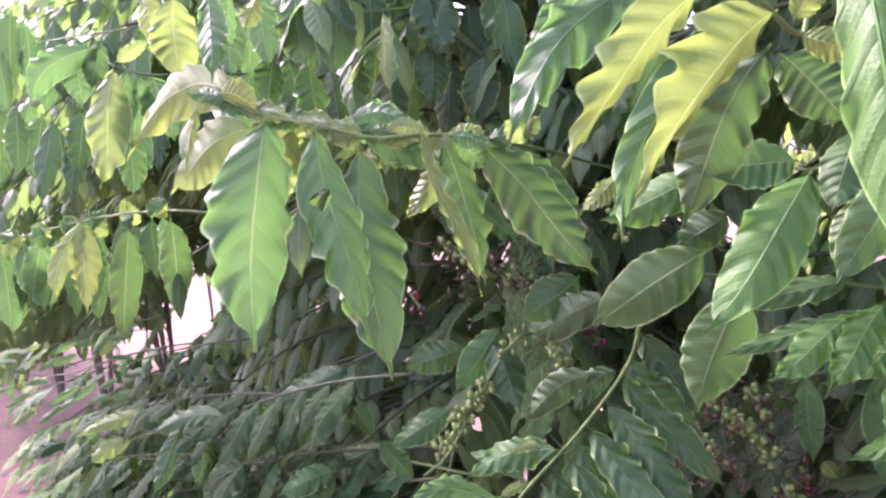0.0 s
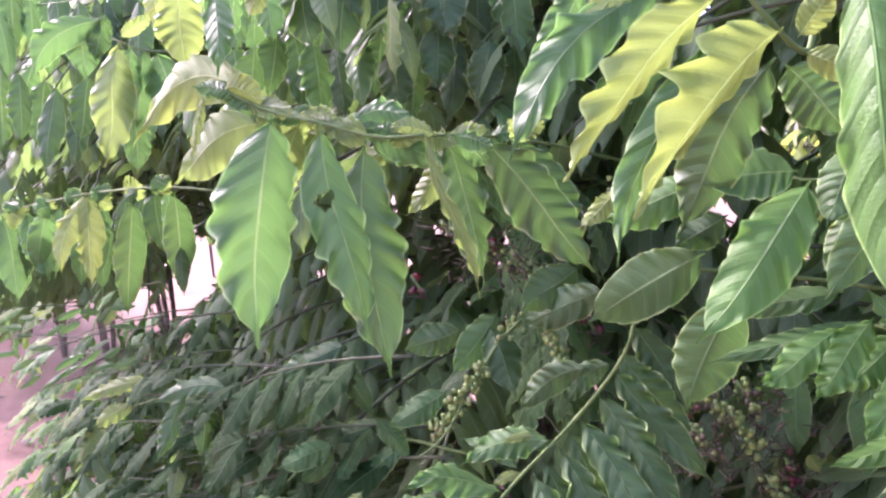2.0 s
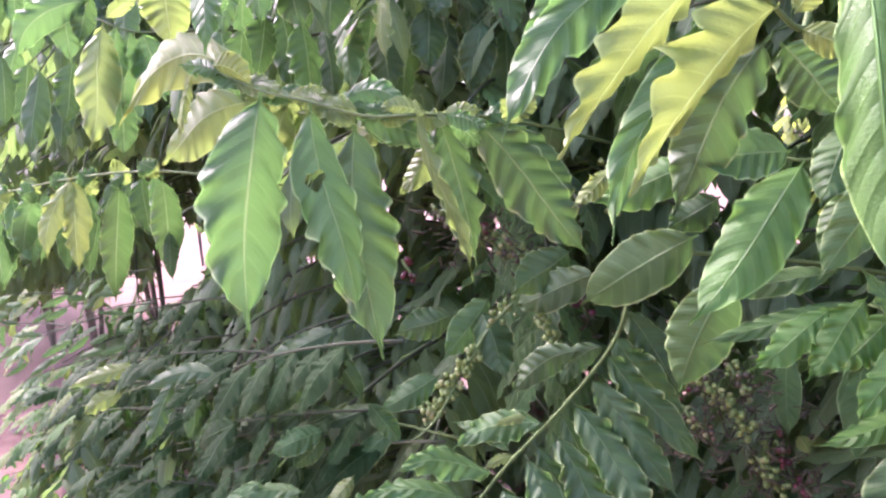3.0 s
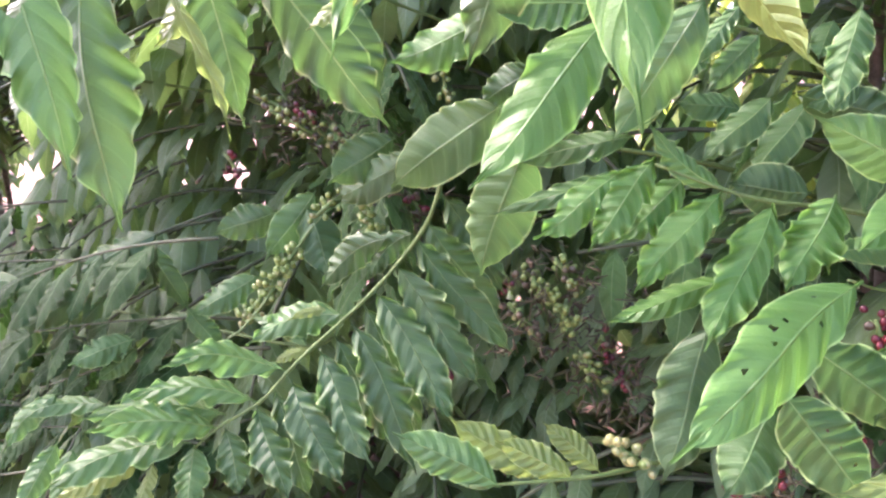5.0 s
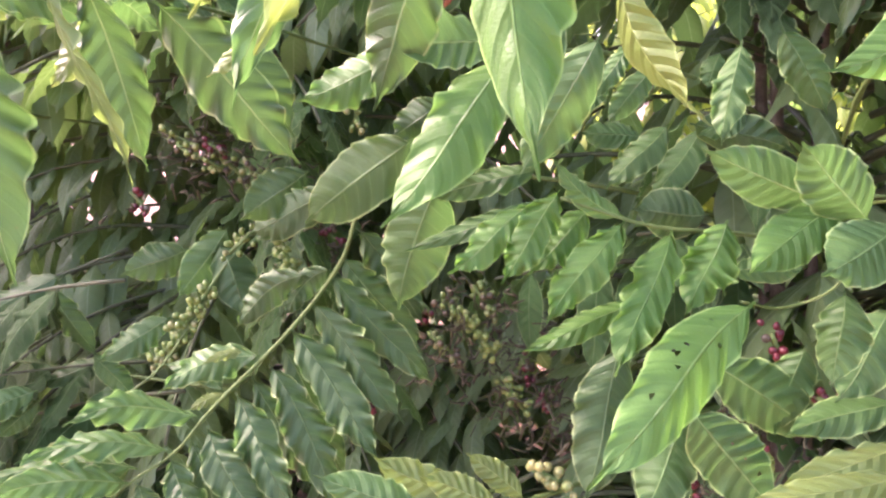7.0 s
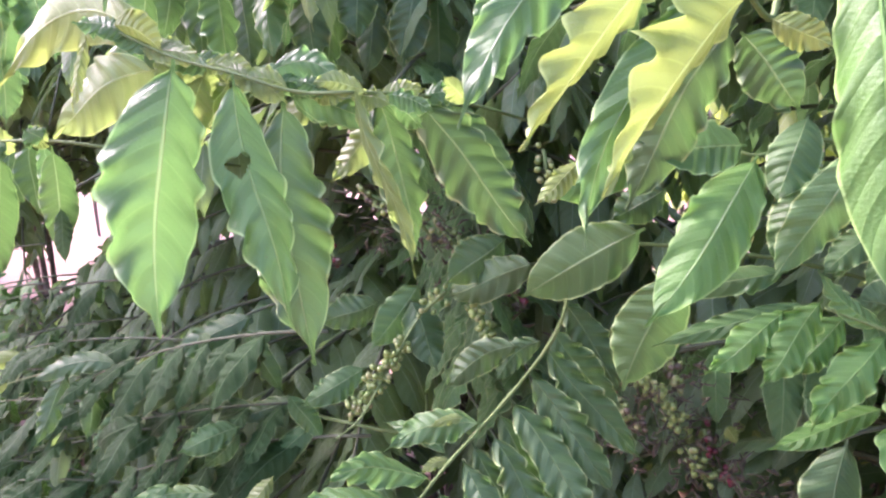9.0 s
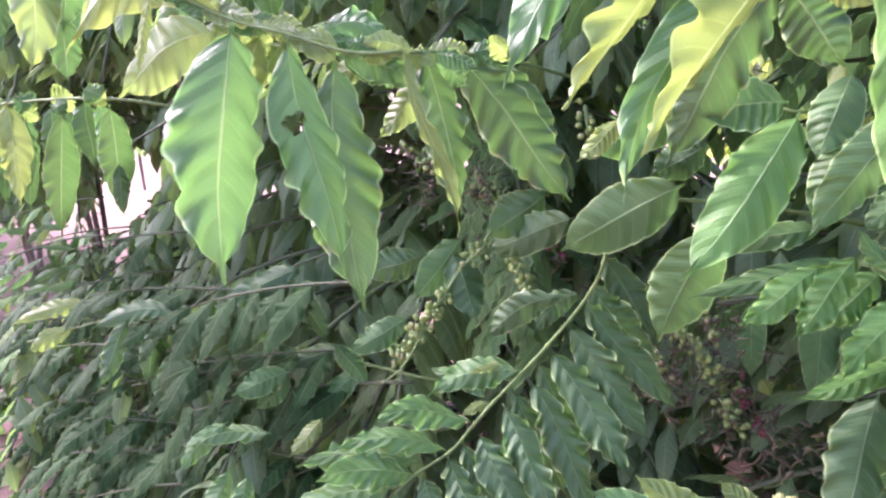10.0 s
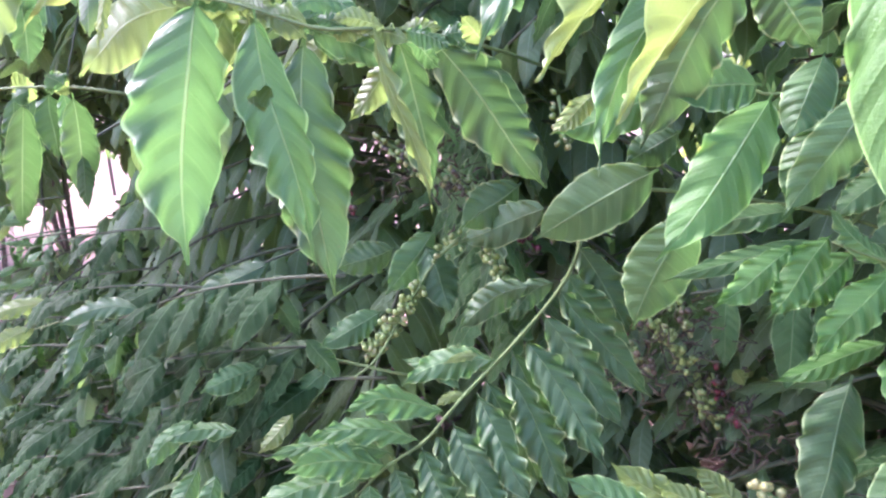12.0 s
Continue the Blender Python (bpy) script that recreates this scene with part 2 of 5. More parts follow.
def tube(points, radii, sides=8):
    """A round tapering rod through points: vertices and faces."""
    pts = [Vector(p) for p in points]
    verts, faces = [], []
    up = Vector((0.3, 0.2, 1)).normalized()
    for i, p in enumerate(pts):
        d = (pts[min(i + 1, len(pts) - 1)] - pts[max(i - 1, 0)]).normalized()
        a = d.cross(up).normalized()
        b = d.cross(a)
        for s in range(sides):
            w = 2 * math.pi * s / sides
            verts.append(tuple(p + (a * math.cos(w) + b * math.sin(w)) * radii[i]))
    for i in range(len(pts) - 1):
        for s in range(sides):
            q = (s + 1) % sides
            faces.append((i * sides + s, i * sides + q, (i + 1) * sides + q, (i + 1) * sides + s))
    faces.append(tuple(range(sides))[::-1])
    faces.append(tuple(range(len(verts) - sides, len(verts))))
    return verts, faces


def smooth_line(points, per=6):
    pts = [Vector(p) for p in points]
    pts = [pts[0] * 2 - pts[1]] + pts + [pts[-1] * 2 - pts[-2]]
    out = []
    for i in range(1, len(pts) - 2):
        a, b, c, d = pts[i - 1:i + 3]
        for k in range(per):
            t = k / per
            out.append(0.5 * (2 * b + (c - a) * t + (2 * a - 5 * b + 4 * c - d) * t * t + (3 * b - a - 3 * c + d) * t ** 3))
    return out + [pts[-2]]


def branch(bush, points, radius, material=None):
    """A branch of a bush, thinnest at its first point, with swollen nodes."""
    foot = bush.location
    last = Vector(points[-1])
    stem = Vector((foot.x, foot.y, 0.85 * last.z))
    line = smooth_line(list(points) + [last.lerp(stem, 0.5) + Vector((0, 0, 0.04)), stem])
    n = len(line)
    radii = [radius * (0.45 + 0.75 * i / n) * (1.25 if i % 6 == 0 else 1.0) for i in range(n)]
    ob = new("branch", mesh_of("branch", *tube(line, radii), material or TWIG))
    ob.parent = bush
    ob.matrix_parent_inverse = Matrix.Translation(-foot)
    return ob


def berry_mesh(material):
    bm = bmesh.new()
    bmesh.ops.create_uvsphere(bm, u_segments=10, v_segments=7, radius=1)
    for v in bm.verts:
        if v.co.z > 0.93:
            v.co.z = 0.86
        v.co.x *= 0.93
        v.co.z *= 1.12
    me = bpy.data.meshes.new("berry")
    bm.to_mesh(me)
    bm.free()
    me.polygons.foreach_set("use_smooth", [True] * len(me.polygons))
    me.materials.append(material)
    return me


BERRY = {k: berry_mesh(m) for k, m in (("u", UNRIPE), ("r", RIPE), ("t", TURNING), ("d", DRIED))}
MIXES = {"g": "uuuuuut", "m": "uuudddt", "r": "rrrrrddr", "p": "tttuttt"}
G_MIX, M_MIX, R_MIX, P_MIX = "g", "m", "r", "p"


def fruit_cluster(bush, a, b, n, mix):
    """Coffee fruit packed round a twig from a to b."""
    count["leaf"] += 1
    rng = np.random.default_rng(1000 + count["leaf"])
    a, b = Vector(a), Vector(b)
    mid = (a + b) / 2
    line = [a + (b - a) * t - mid for t in (0, 0.33, 0.66, 1)]
    ob = new("fruit_spur", mesh_of("fruit_stalk", *tube(line, [0.003] * 4, 6), TWIG))
    ob.parent = bush
    ob.matrix_parent_inverse = Matrix.Translation(-bush.location)
    ob.location = mid
    for i in range(n):
        t = (i + rng.uniform(0, 1)) / n
        r = rng.uniform(0.0040, 0.0054) * (1.0 if mix in "pr" else 0.98)
        d = Vector(rng.normal(size=3)).normalized()
        p = a + (b - a) * t - mid + d * rng.uniform(0.005, 0.017)
        one = new("berry", BERRY[rng.choice(list(MIXES[mix]))])
        one.parent = ob
        one.matrix_basis = Matrix.LocRotScale(p, d.to_track_quat("Z", "Y"), (r, r, r))
    return ob


def dry_spur(bush, centre, radius, n):
    """A tangle of thin dead twigs and shed fruit husks inside the bush."""
    count["leaf"] += 1
    rng = np.random.default_rng(3000 + count["leaf"])
    verts, faces = [], []
    for i in range(n):
        a = Vector(rng.normal(size=3)) * radius * 0.5
        d = Vector(rng.normal(size=3)).normalized()
        long = rng.uniform(0.008, 0.032)
        thick = rng.uniform(0.0006, 0.0013)
        mid = a + d * long * 0.5 + Vector(rng.normal(size=3)) * 0.006
        husk = rng.uniform() < 0.5
        v, f = tube([a, mid, a + d * long], [thick, thick * (2.6 if husk else 1.0), thick * 0.6], 4)
        faces += [tuple(k + len(verts) for k in q) for q in f]
        verts += v
    ob = tagged(new("dry_spur", mesh_of("dry_spur", verts, faces, BARK_RED)), "dry brown twigs and fruit husks", kind="stuff")
    ob.parent = bush
    ob.matrix_parent_inverse = Matrix.Translation(-bush.location)
    ob.location = centre
    return ob


# ---- ground ----
def height(x, y):
    return 0.03 * noise.noise((x * 0.6, y * 0.6, 0)) + 0.012 * noise.noise((x * 3, y * 3, 5))


def ground():
    steps = np.concatenate([-np.geomspace(900, 8, 22), np.linspace(-7, 7, 71), np.geomspace(8, 900, 22)])
    n = len(steps)
    verts = [(x, y + 2, height(x, y + 2) if abs(x) < 40 and abs(y) < 40 else 0.0) for x in steps for y in steps]
    faces = [(i * n + j, (i + 1) * n + j, (i + 1) * n + j + 1, i * n + j + 1) for i in range(n - 1) for j in range(n - 1)]
    return tagged(new("ground", mesh_of("ground", verts, faces, SOIL)), "dry pinkish red soil between the coffee rows", "ground", kind="structure")


ground()

# ---- coffee row: bushes planted along a line ----
ROW = Vector((-0.74, 0.68, 0)).normalized()
OUT = Vector((-0.68, -0.74, 0)).normalized()
FOOT = OUT * -1.55
WORK = Vector((0.20, 0.20, 1.20))


def template(rows, cols, seed):
    rng = np.random.default_rng(seed)
    v, f, uv = blade(1.0, 0.31, rng, rows, cols, bow=rng.uniform(0.05, 0.12), fold=0.25, wave=rng.uniform(0.7, 1.2))
    return v, np.array(f), uv


NEAR = [template(26, 6, 50 + i) for i in range(8)]
PLAIN = [template(9, 4, 70 + i) for i in range(8)]


def spray(rng, root, heading, length, droop, size):
    """A side branch with opposite leaves: its line, and its leaves as (base, axis, normal, length)."""
    line, leaves = [], []
    p = Vector(root)
    h = Vector(heading).normalized()
    step = 0.055
    n = max(3, int(length / step))
    for i in range(n):
        line.append(p.copy())
        if i > n * 0.12:
            across = h.cross(Vector((0, 0, 1))).normalized()
            for s in (-1, 1):
                if rng.uniform() < 0.10:
                    continue
                hang = rng.uniform(0.15, 0.9) if root[2] < 0.9 else rng.uniform(0.4, 1.9)
                a = across * s * rng.uniform(0.5, 0.95) + h * rng.uniform(0.25, 0.7) + Vector((0, 0, -hang))
                a.normalize()
                nor = Vector((0, 0, 1)) + h * rng.uniform(-0.1, 0.5) + across * s * 0.4
                leaves.append((p.copy(), a, nor, size * rng.uniform(0.7, 1.15) * (1 - 0.35 * (i / n) ** 3)))
        p = p + h * step
        h = (h + Vector((rng.normal(0, 0.04), rng.normal(0, 0.04), -droop * rng.uniform(0.5, 1.5)))).normalized()
    return line, leaves


def merge(leaves, shapes, rng):
    vs, fs, us, at = [], [], [], 0
    for base, axis, nor, size in leaves:
        v, f, uv = shapes[rng.integers(len(shapes))]
        m = np.array(frame_of(axis, nor)) * size
        vs.append(v @ m.T + np.array(base))
        fs.append(f + at)
        us.append(uv)
        at += len(v)
    return np.concatenate(vs), np.concatenate(fs), np.concatenate(us)


def coffee_bush(label, foot, seed, top, reach, branches, keep, near=0, mass=None):
    """A coffee bush: stems, side branches with leaves; near: how many leaves are pieces of their own."""
    rng = np.random.default_rng(seed)
    ob = tagged(new("coffee_bush"), label, "coffee bush", group="coffee row")
    ob.location = (foot.x, foot.y, 0)
    foot = Vector((foot.x, foot.y, 0))
    stems = []
    for s in range(3):
        a = rng.uniform(0, 6.28)
        lean = Vector((math.cos(a), math.sin(a), 0)) * rng.uniform(0.08, 0.28)
        pts = [lean * t ** 0.8 + Vector((0, 0, top * 0.93 * t - 0.05)) for t in (0, 0.15, 0.3, 0.5, 0.75, 1)]
        st = new("stem", mesh_of("stem", *tube(smooth_line(pts, 4), np.linspace(0.019, 0.006, 21).tolist(), 9), BARK))
        st.parent = ob
        stems.append(pts)
    far, lines, close = [], [], []
    for b in range(branches):
        z = 0.18 + (top - 0.25) * ((b + rng.uniform(0, 1)) / branches)
        ang = b * 2.39996 + rng.uniform(-0.3, 0.3)
        rise = 0.25 + 0.35 * z / top
        h = Vector((math.cos(ang), math.sin(ang), rise))
        taper = 1.0 - 0.55 * (z / top) ** 3
        root = foot + Vector((0, 0, z)) + Vector((math.cos(ang), math.sin(ang), 0)) * 0.05
        line, leaves = spray(rng, root, h, reach * taper * rng.uniform(0.8, 1.1), 0.085, rng.uniform(0.15, 0.20) * (0.85 if z < 0.9 else 1.0))
        stop = next((k for k, p in enumerate(line) if not keep(p)), len(line))
        ends = (line[stop - 1] - root).length + 0.01 if stop else 0.0
        line = line[:stop]
        leaves = [q for q in leaves if q[0].z > 0.05 and (q[0] - root).length < ends and all(keep(q[0] + q[1] * (q[3] * k)) for k in (0.25, 0.5, 0.75, 1.0))]
        if len(line) > 2:
            lines.append((line, leaves))
    lines.sort(key=lambda q: (q[0][-1] - WORK).length)
    made = 0
    for line, leaves in lines:
        local = [p - foot for p in line]
        tw = new("branch", mesh_of("branch", *tube(local, np.linspace(0.006, 0.0025, len(local)).tolist(), 5), DARK_TWIG))
        tw.parent = ob
        if made < near:
            for base, axis, nor, size in leaves:
                made += 1
                one = new("leaf", PIECES[rng.integers(len(PIECES))])
                one.parent = tw
                one.matrix_basis = Matrix.Translation(base - foot) @ frame_of(axis, nor).to_4x4() @ Matrix.Scale(size, 4)
        else:
            far += [(p - foot, a, nn, s) for p, a, nn, s in leaves]
    if far:
        v, f, uv = merge(far, PLAIN, rng)
        crown = tagged(new("foliage", mesh_of("foliage", v, f, mass or MASS, uv)), kind="stuff")
        crown.parent = ob
    return ob


PIECES = []
for i, (v, f, uv) in enumerate(NEAR):
    for mat in (GREEN, DEEP, GREEN):
        PIECES.append(mesh_of("leaf", v, f, mat, uv))


# breaks in the foliage: to the sunlit ground past the end of the row, and small ones right through the row
LOW_SIDE, LOW_BREAKS = Vector((0.162, 0.129, 1.329)), [
    (Vector((-0.427, 0.898, -0.103)), 0.030),
    (Vector((-0.442, 0.886, -0.142)), 0.020),
    (Vector((-0.463, 0.871, -0.164)), 0.011),
    (Vector((-0.525, 0.831, -0.184)), 0.016),
    (Vector((-0.571, 0.8, -0.185)), 0.020),
    (Vector((-0.56, 0.816, -0.146)), 0.008),
    (Vector((-0.493, 0.859, -0.139)), 0.007),
    (Vector((-0.624, 0.756, -0.2)), 0.016),
]
FACE_SIDE, FACE_BREAKS = Vector((0.297, 0.196, 1.249)), [
    (Vector((0.493, 0.864, 0.101)), 0.019),
    (Vector((0.4, 0.915, 0.049)), 0.015),
    (Vector((0.538, 0.843, 0.02)), 0.025),
    (Vector((0.437, 0.899, -0.036)), 0.017),
    (Vector((0.485, 0.873, -0.046)), 0.017),
    (Vector((0.498, 0.855, -0.145)), 0.017),
    (Vector((0.627, 0.778, -0.032)), 0.014),
    (Vector((0.272, 0.895, -0.355)), 0.009),
    (Vector((0.298, 0.896, -0.331)), 0.006),
    (Vector((0.55, 0.79, -0.27)), 0.010),
    (Vector((0.566, 0.772, -0.289)), 0.007),
    (Vector((0.513, 0.73, -0.45)), 0.023),
    (Vector((0.038, 0.999, -0.027)), 0.004),
    (Vector((-0.149, 0.988, -0.038)), 0.004),
    (Vector((-0.207, 0.972, -0.11)), 0.004),
]


def lit_gap(p):
    """A break in the foliage through which the light beyond shows."""
    ragged = 1.0 + 0.5 * noise.noise(p * 9.0) + 0.45 * noise.noise(p * 27.0)
    for side, breaks, least, most in ((LOW_SIDE, LOW_BREAKS, 1.0, 9.0), (FACE_SIDE, FACE_BREAKS, 0.88, 2.75)):
        d = p - side
        for way, spread in breaks:
            along = d.dot(way)
            if least < along < most and (d - way * along).length < (spread + 0.003) * along * ragged:
                return True
    return False


# shaded hollows inside the bush, between the tips of the outer branches and the stems
HOLLOWS = [
    (Vector((0.014, 1.251, 1.167)), Vector((-0.099, 1.673, 1.134)), 0.15),
    (Vector((-0.234, 1.271, 1.095)), Vector((-0.407, 1.627, 1.045)), 0.13),
]


def hollow(p):
    for a, b, r in HOLLOWS:
        t = min(1.0, max(0.0, (p - a).dot(b - a) / (b - a).length_squared))
        if (p - a - (b - a) * t).length < r * (1 + 0.3 * noise.noise(p * 11.0)):
            return True
    return False


def clear(p):
    """Leaves stay behind the row's outer face and out of the space kept open before it."""
    d = (p - WORK)
    if d.length < 0.98 or lit_gap(p) or hollow(p):
        return False
    # upper overhang, mostly out of view, added to shade what lies below
    if p.z > 1.62 and p.dot(ROW) > 1.3:
        return p.dot(OUT) < -0.45 - 0.35 * max(0.0, p.z - 1.9)
    low = 0.14 if p.z < 0.85 else 0.0
    return p.dot(OUT) < -0.72 + low - 0.35 * max(0.0, p.z - 1.55)


def parted(p):
    """Open below its upper tier, where the light comes through; the upper tier hangs out over the path, an overhang
    added to shade the fans.
    """
    if p.z > 1.36 and p.dot(ROW) > 1.75:
        return p.dot(OUT) < -0.34 - 0.35 * max(0.0, p.z - 1.8) and not lit_gap(p)
    return clear(p) and not 1.0 + 0.12 * math.sin(5 * p.x) < p.z < 1.36


def skirted(p):
    """Far bushes of the row are bare below knee height and show the ground behind them."""
    # the face bulges outward below 1.8 m, added to keep sun off the soil
    face = -0.40 if p.z < 1.8 else -0.72 - 0.35 * (p.z - 1.8)
    return p.dot(OUT) < face and p.z > 0.42 - 0.18 * math.sin(3.1 * p.x) and not lit_gap(p)


def anywhere(p):
    return True


def unbroken(p):
    return not lit_gap(p)


def lopped(p):
    return p.z > 1.15 and not lit_gap(p)


LABELS = {
    0.0: "coffee bush with glossy light green leaves and red fruit",
    1.2: "coffee bush with long wavy leaves and green fruit clusters",
    2.45: "low spreading dark green coffee bush over red soil",
}
NEARBY = "dense dark green coffee bush with drooping leaves"
SUNLIT = "sunlit coffee bush with long hanging leaves over bare soil"
bush_at = {}

PLAN = [  # along the row, height, side branches, rule, leaves that are pieces
    (-2.6, 2.3, 90, clear, 0), (-1.3, 2.3, 200, clear, 0), (0.0, 2.3, 280, clear, 190), (1.2, 2.3, 250, clear, 130),
    (2.45, 2.4, 280, parted, 60), (3.7, 2.6, 220, skirted, 0), (5.0, 2.9, 130, skirted, 0), (6.3, 2.9, 110, skirted, 0),
    (7.7, 3.0, 90, skirted, 0), (9.2, 3.0, 90, skirted, 0), (10.8, 3.0, 90, skirted, 0)]
for i, (s, top, boughs, rule, near) in enumerate(PLAN):
    label = LABELS.get(s, NEARBY if s < 3 else SUNLIT)
    bush_at[s] = coffee_bush(label, FOOT + ROW * s, 10 + i, top, 1.0 if s < 2 else 1.3, boughs, rule, near)

# the next row beyond this one
for i, s in enumerate((-3.5, -2.2, -0.9, 0.4, 1.7, 3.0, 4.3, 5.6, 7.0, 8.5, 10.0)):
    coffee_bush(NEARBY, FOOT + OUT * -2.9 + ROW * s, 60 + i, 2.3, 0.95, 120 if s < 1 else 70, anywhere if s < 1 else lopped)


# added bushes, coloured as if sunlit, give yellow flecks through the row
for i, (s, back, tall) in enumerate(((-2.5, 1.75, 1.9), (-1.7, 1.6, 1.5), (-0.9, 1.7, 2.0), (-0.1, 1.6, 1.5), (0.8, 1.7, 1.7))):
    coffee_bush("added coffee bush behind the row, leaves coloured yellow-green as if sunlit", FOOT - OUT * back + ROW * s, 90 + i, tall, 0.6, 80, anywhere, mass=SUN_TONED)


for i, (s, back) in enumerate(((-0.9, 1.0), (-0.3, 1.1), (0.3, 0.95), (0.9, 1.1))):
    coffee_bush("low dark green coffee bush in the shade of the row", FOOT - OUT * back + ROW * s, 110 + i, 0.85, 0.6, 80, unbroken)


# ---- flat fans of narrow leaves on the lower face of the row ----
FAN = []
for i in range(6):
    rng = np.random.default_rng(200 + i)
    v, f, uv = blade(1.0, 0.36, rng, 44, 8, bow=rng.uniform(0.04, 0.12), sway=rng.uniform(-0.05, 0.05), fold=0.2, wave=rng.uniform(0.5, 0.9))
    for mat in (SHADE_TONED, SHADE_TONED):
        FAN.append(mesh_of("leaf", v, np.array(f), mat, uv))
# far-left fans: lighter, yellower leaf colours stand in for sunlight
SUN_TONED_FAN = []
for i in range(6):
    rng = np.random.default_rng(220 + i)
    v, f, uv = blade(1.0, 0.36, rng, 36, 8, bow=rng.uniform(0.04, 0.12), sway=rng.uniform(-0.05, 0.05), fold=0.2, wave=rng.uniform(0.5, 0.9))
    SUN_TONED_FAN.append(mesh_of("leaf", v, np.array(f), (FRESH, GREEN, YOUNG)[i % 3], uv))


def fan(bush, tip_at, heading, length, rng):
    """A drooping side branch whose leaves stand in two flat ranks."""
    foot = bush.location
    h = Vector(heading).normalized()
    n = int(length / 0.055)
    p = Vector(tip_at) - h * length
    line = []
    for i in range(n + 1):
        line.append(p.copy())
        p = p + h * 0.055
        h = (h + Vector((0, 0, -0.04))).normalized()
    tw = new("branch", mesh_of("branch", *tube([q - foot for q in line], np.linspace(0.0032, 0.0012, n + 1).tolist(), 5), DARK_TWIG))
    tw.parent = bush
    for i in range(2, n + 1):
        h = (line[i] - line[i - 1]).normalized()
        across = h.cross(Vector((0, 0, 1))).normalized()
        for s in (-1, 1):
            if rng.uniform() < 0.08:
                continue
            axis = across * s * rng.uniform(0.55, 0.95) + h * rng.uniform(0.3, 1.0) + Vector((0, 0, -rng.uniform(0.35, 1.3)))
            face = Vector((0, 0, 0.40)) + OUT * rng.uniform(0.7, 1.3) + across * s * rng.uniform(-0.1, 0.5)
            size = rng.uniform(0.10, 0.165) * (1 - 0.4 * max(0.0, i / n - 0.6))
            if lit_gap(line[i] + axis.normalized() * size) or lit_gap(line[i] + axis.normalized() * size * 0.5):
                continue
            # farther along the row the leaf colour itself turns from shaded to sunlit
            kinds = SUN_TONED_FAN if line[i].dot(ROW) > rng.uniform(1.95, 2.6) else FAN
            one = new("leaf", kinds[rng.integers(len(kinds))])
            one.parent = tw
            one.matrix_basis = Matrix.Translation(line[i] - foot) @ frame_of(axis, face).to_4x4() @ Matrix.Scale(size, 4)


fan_rng = np.random.default_rng(77)
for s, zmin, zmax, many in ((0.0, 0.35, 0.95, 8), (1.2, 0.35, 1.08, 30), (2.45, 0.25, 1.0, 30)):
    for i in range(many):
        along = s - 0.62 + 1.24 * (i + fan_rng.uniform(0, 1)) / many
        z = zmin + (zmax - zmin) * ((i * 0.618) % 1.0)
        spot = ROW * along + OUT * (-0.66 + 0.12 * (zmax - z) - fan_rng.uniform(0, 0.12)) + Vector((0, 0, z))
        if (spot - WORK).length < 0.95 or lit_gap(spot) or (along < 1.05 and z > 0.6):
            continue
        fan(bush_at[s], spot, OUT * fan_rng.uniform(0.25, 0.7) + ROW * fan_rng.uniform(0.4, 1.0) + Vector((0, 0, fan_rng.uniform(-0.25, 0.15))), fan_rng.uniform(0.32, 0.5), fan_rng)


# ---- dry leaves on the soil ----
def litter():
    rng = np.random.default_rng(9)
    leaves = []
    for i in range(260):
        p = ROW * rng.uniform(0.5, 6.0) + OUT * rng.uniform(-1.2, 0.4)
        a = rng.uniform(0, 6.28)
        leaves.append((Vector((p.x, p.y, height(p.x, p.y) + 0.012)), Vector((math.cos(a), math.sin(a), rng.uniform(-0.05, 0.15))), Vector((rng.normal(0, 0.3), rng.normal(0, 0.3), 1)), rng.uniform(0.03, 0.11)))
    v, f, uv = merge(leaves, PLAIN, rng)
    tagged(new("leaf_litter", mesh_of("leaf_litter", v, f, BARK, uv)), "dry brown fallen leaves on red soil", "leaf litter", kind="stuff")


litter()

# ---- the branches and leaves within reach ----
right_bush, left_bush = bush_at[0.0], bush_at[1.2]

top = branch(left_bush, [(-0.128, 0.819, 1.435), (-0.062, 0.8, 1.402), (-0.009, 0.789, 1.386), (0.045, 0.796, 1.369), (0.098, 0.811, 1.368), (0.164, 0.932, 1.368), (0.273, 1.111, 1.35), (0.386, 1.359, 1.316)], 0.0022)
hang = branch(left_bush, [(-0.24, 0.939, 1.59), (-0.153, 0.895, 1.562), (-0.105, 0.988, 1.579), (-0.066, 1.301, 1.668)], 0.0028)
far_left = branch(left_bush, [(-0.444, 1.189, 1.573), (-0.39, 1.217, 1.553), (-0.347, 1.392, 1.585), (-0.27, 1.647, 1.611)], 0.0028)
left_low = branch(left_bush, [(-1.097, 1.556, 1.284), (-0.818, 1.429, 1.311), (-0.571, 1.31, 1.332), (-0.405, 1.26, 1.333), (-0.305, 1.308, 1.314), (-0.233, 1.606, 1.276)], 0.0028)
upper_right = branch(right_bush, [(0.328, 0.686, 1.495), (0.385, 0.708, 1.434), (0.424, 0.74, 1.413), (0.441, 0.759, 1.436), (0.489, 0.825, 1.487)], 0.0036)
right_mid = branch(right_bush, [(0.448, 0.844, 1.308), (0.467, 0.838, 1.302), (0.505, 0.864, 1.304), (0.64, 1.005, 1.309)], 0.0028)
right_twig = branch(right_bush, [(0.476, 0.727, 1.181), (0.528, 0.725, 1.161), (0.572, 0.734, 1.148), (0.652, 0.772, 1.132), (0.857, 0.926, 1.078)], 0.0024)
right_end = branch(right_bush, [(0.599, 0.667, 1.1), (0.657, 0.695, 1.082), (0.693, 0.678, 1.107), (0.698, 0.695, 1.166), (0.836, 0.784, 1.149)], 0.0018)
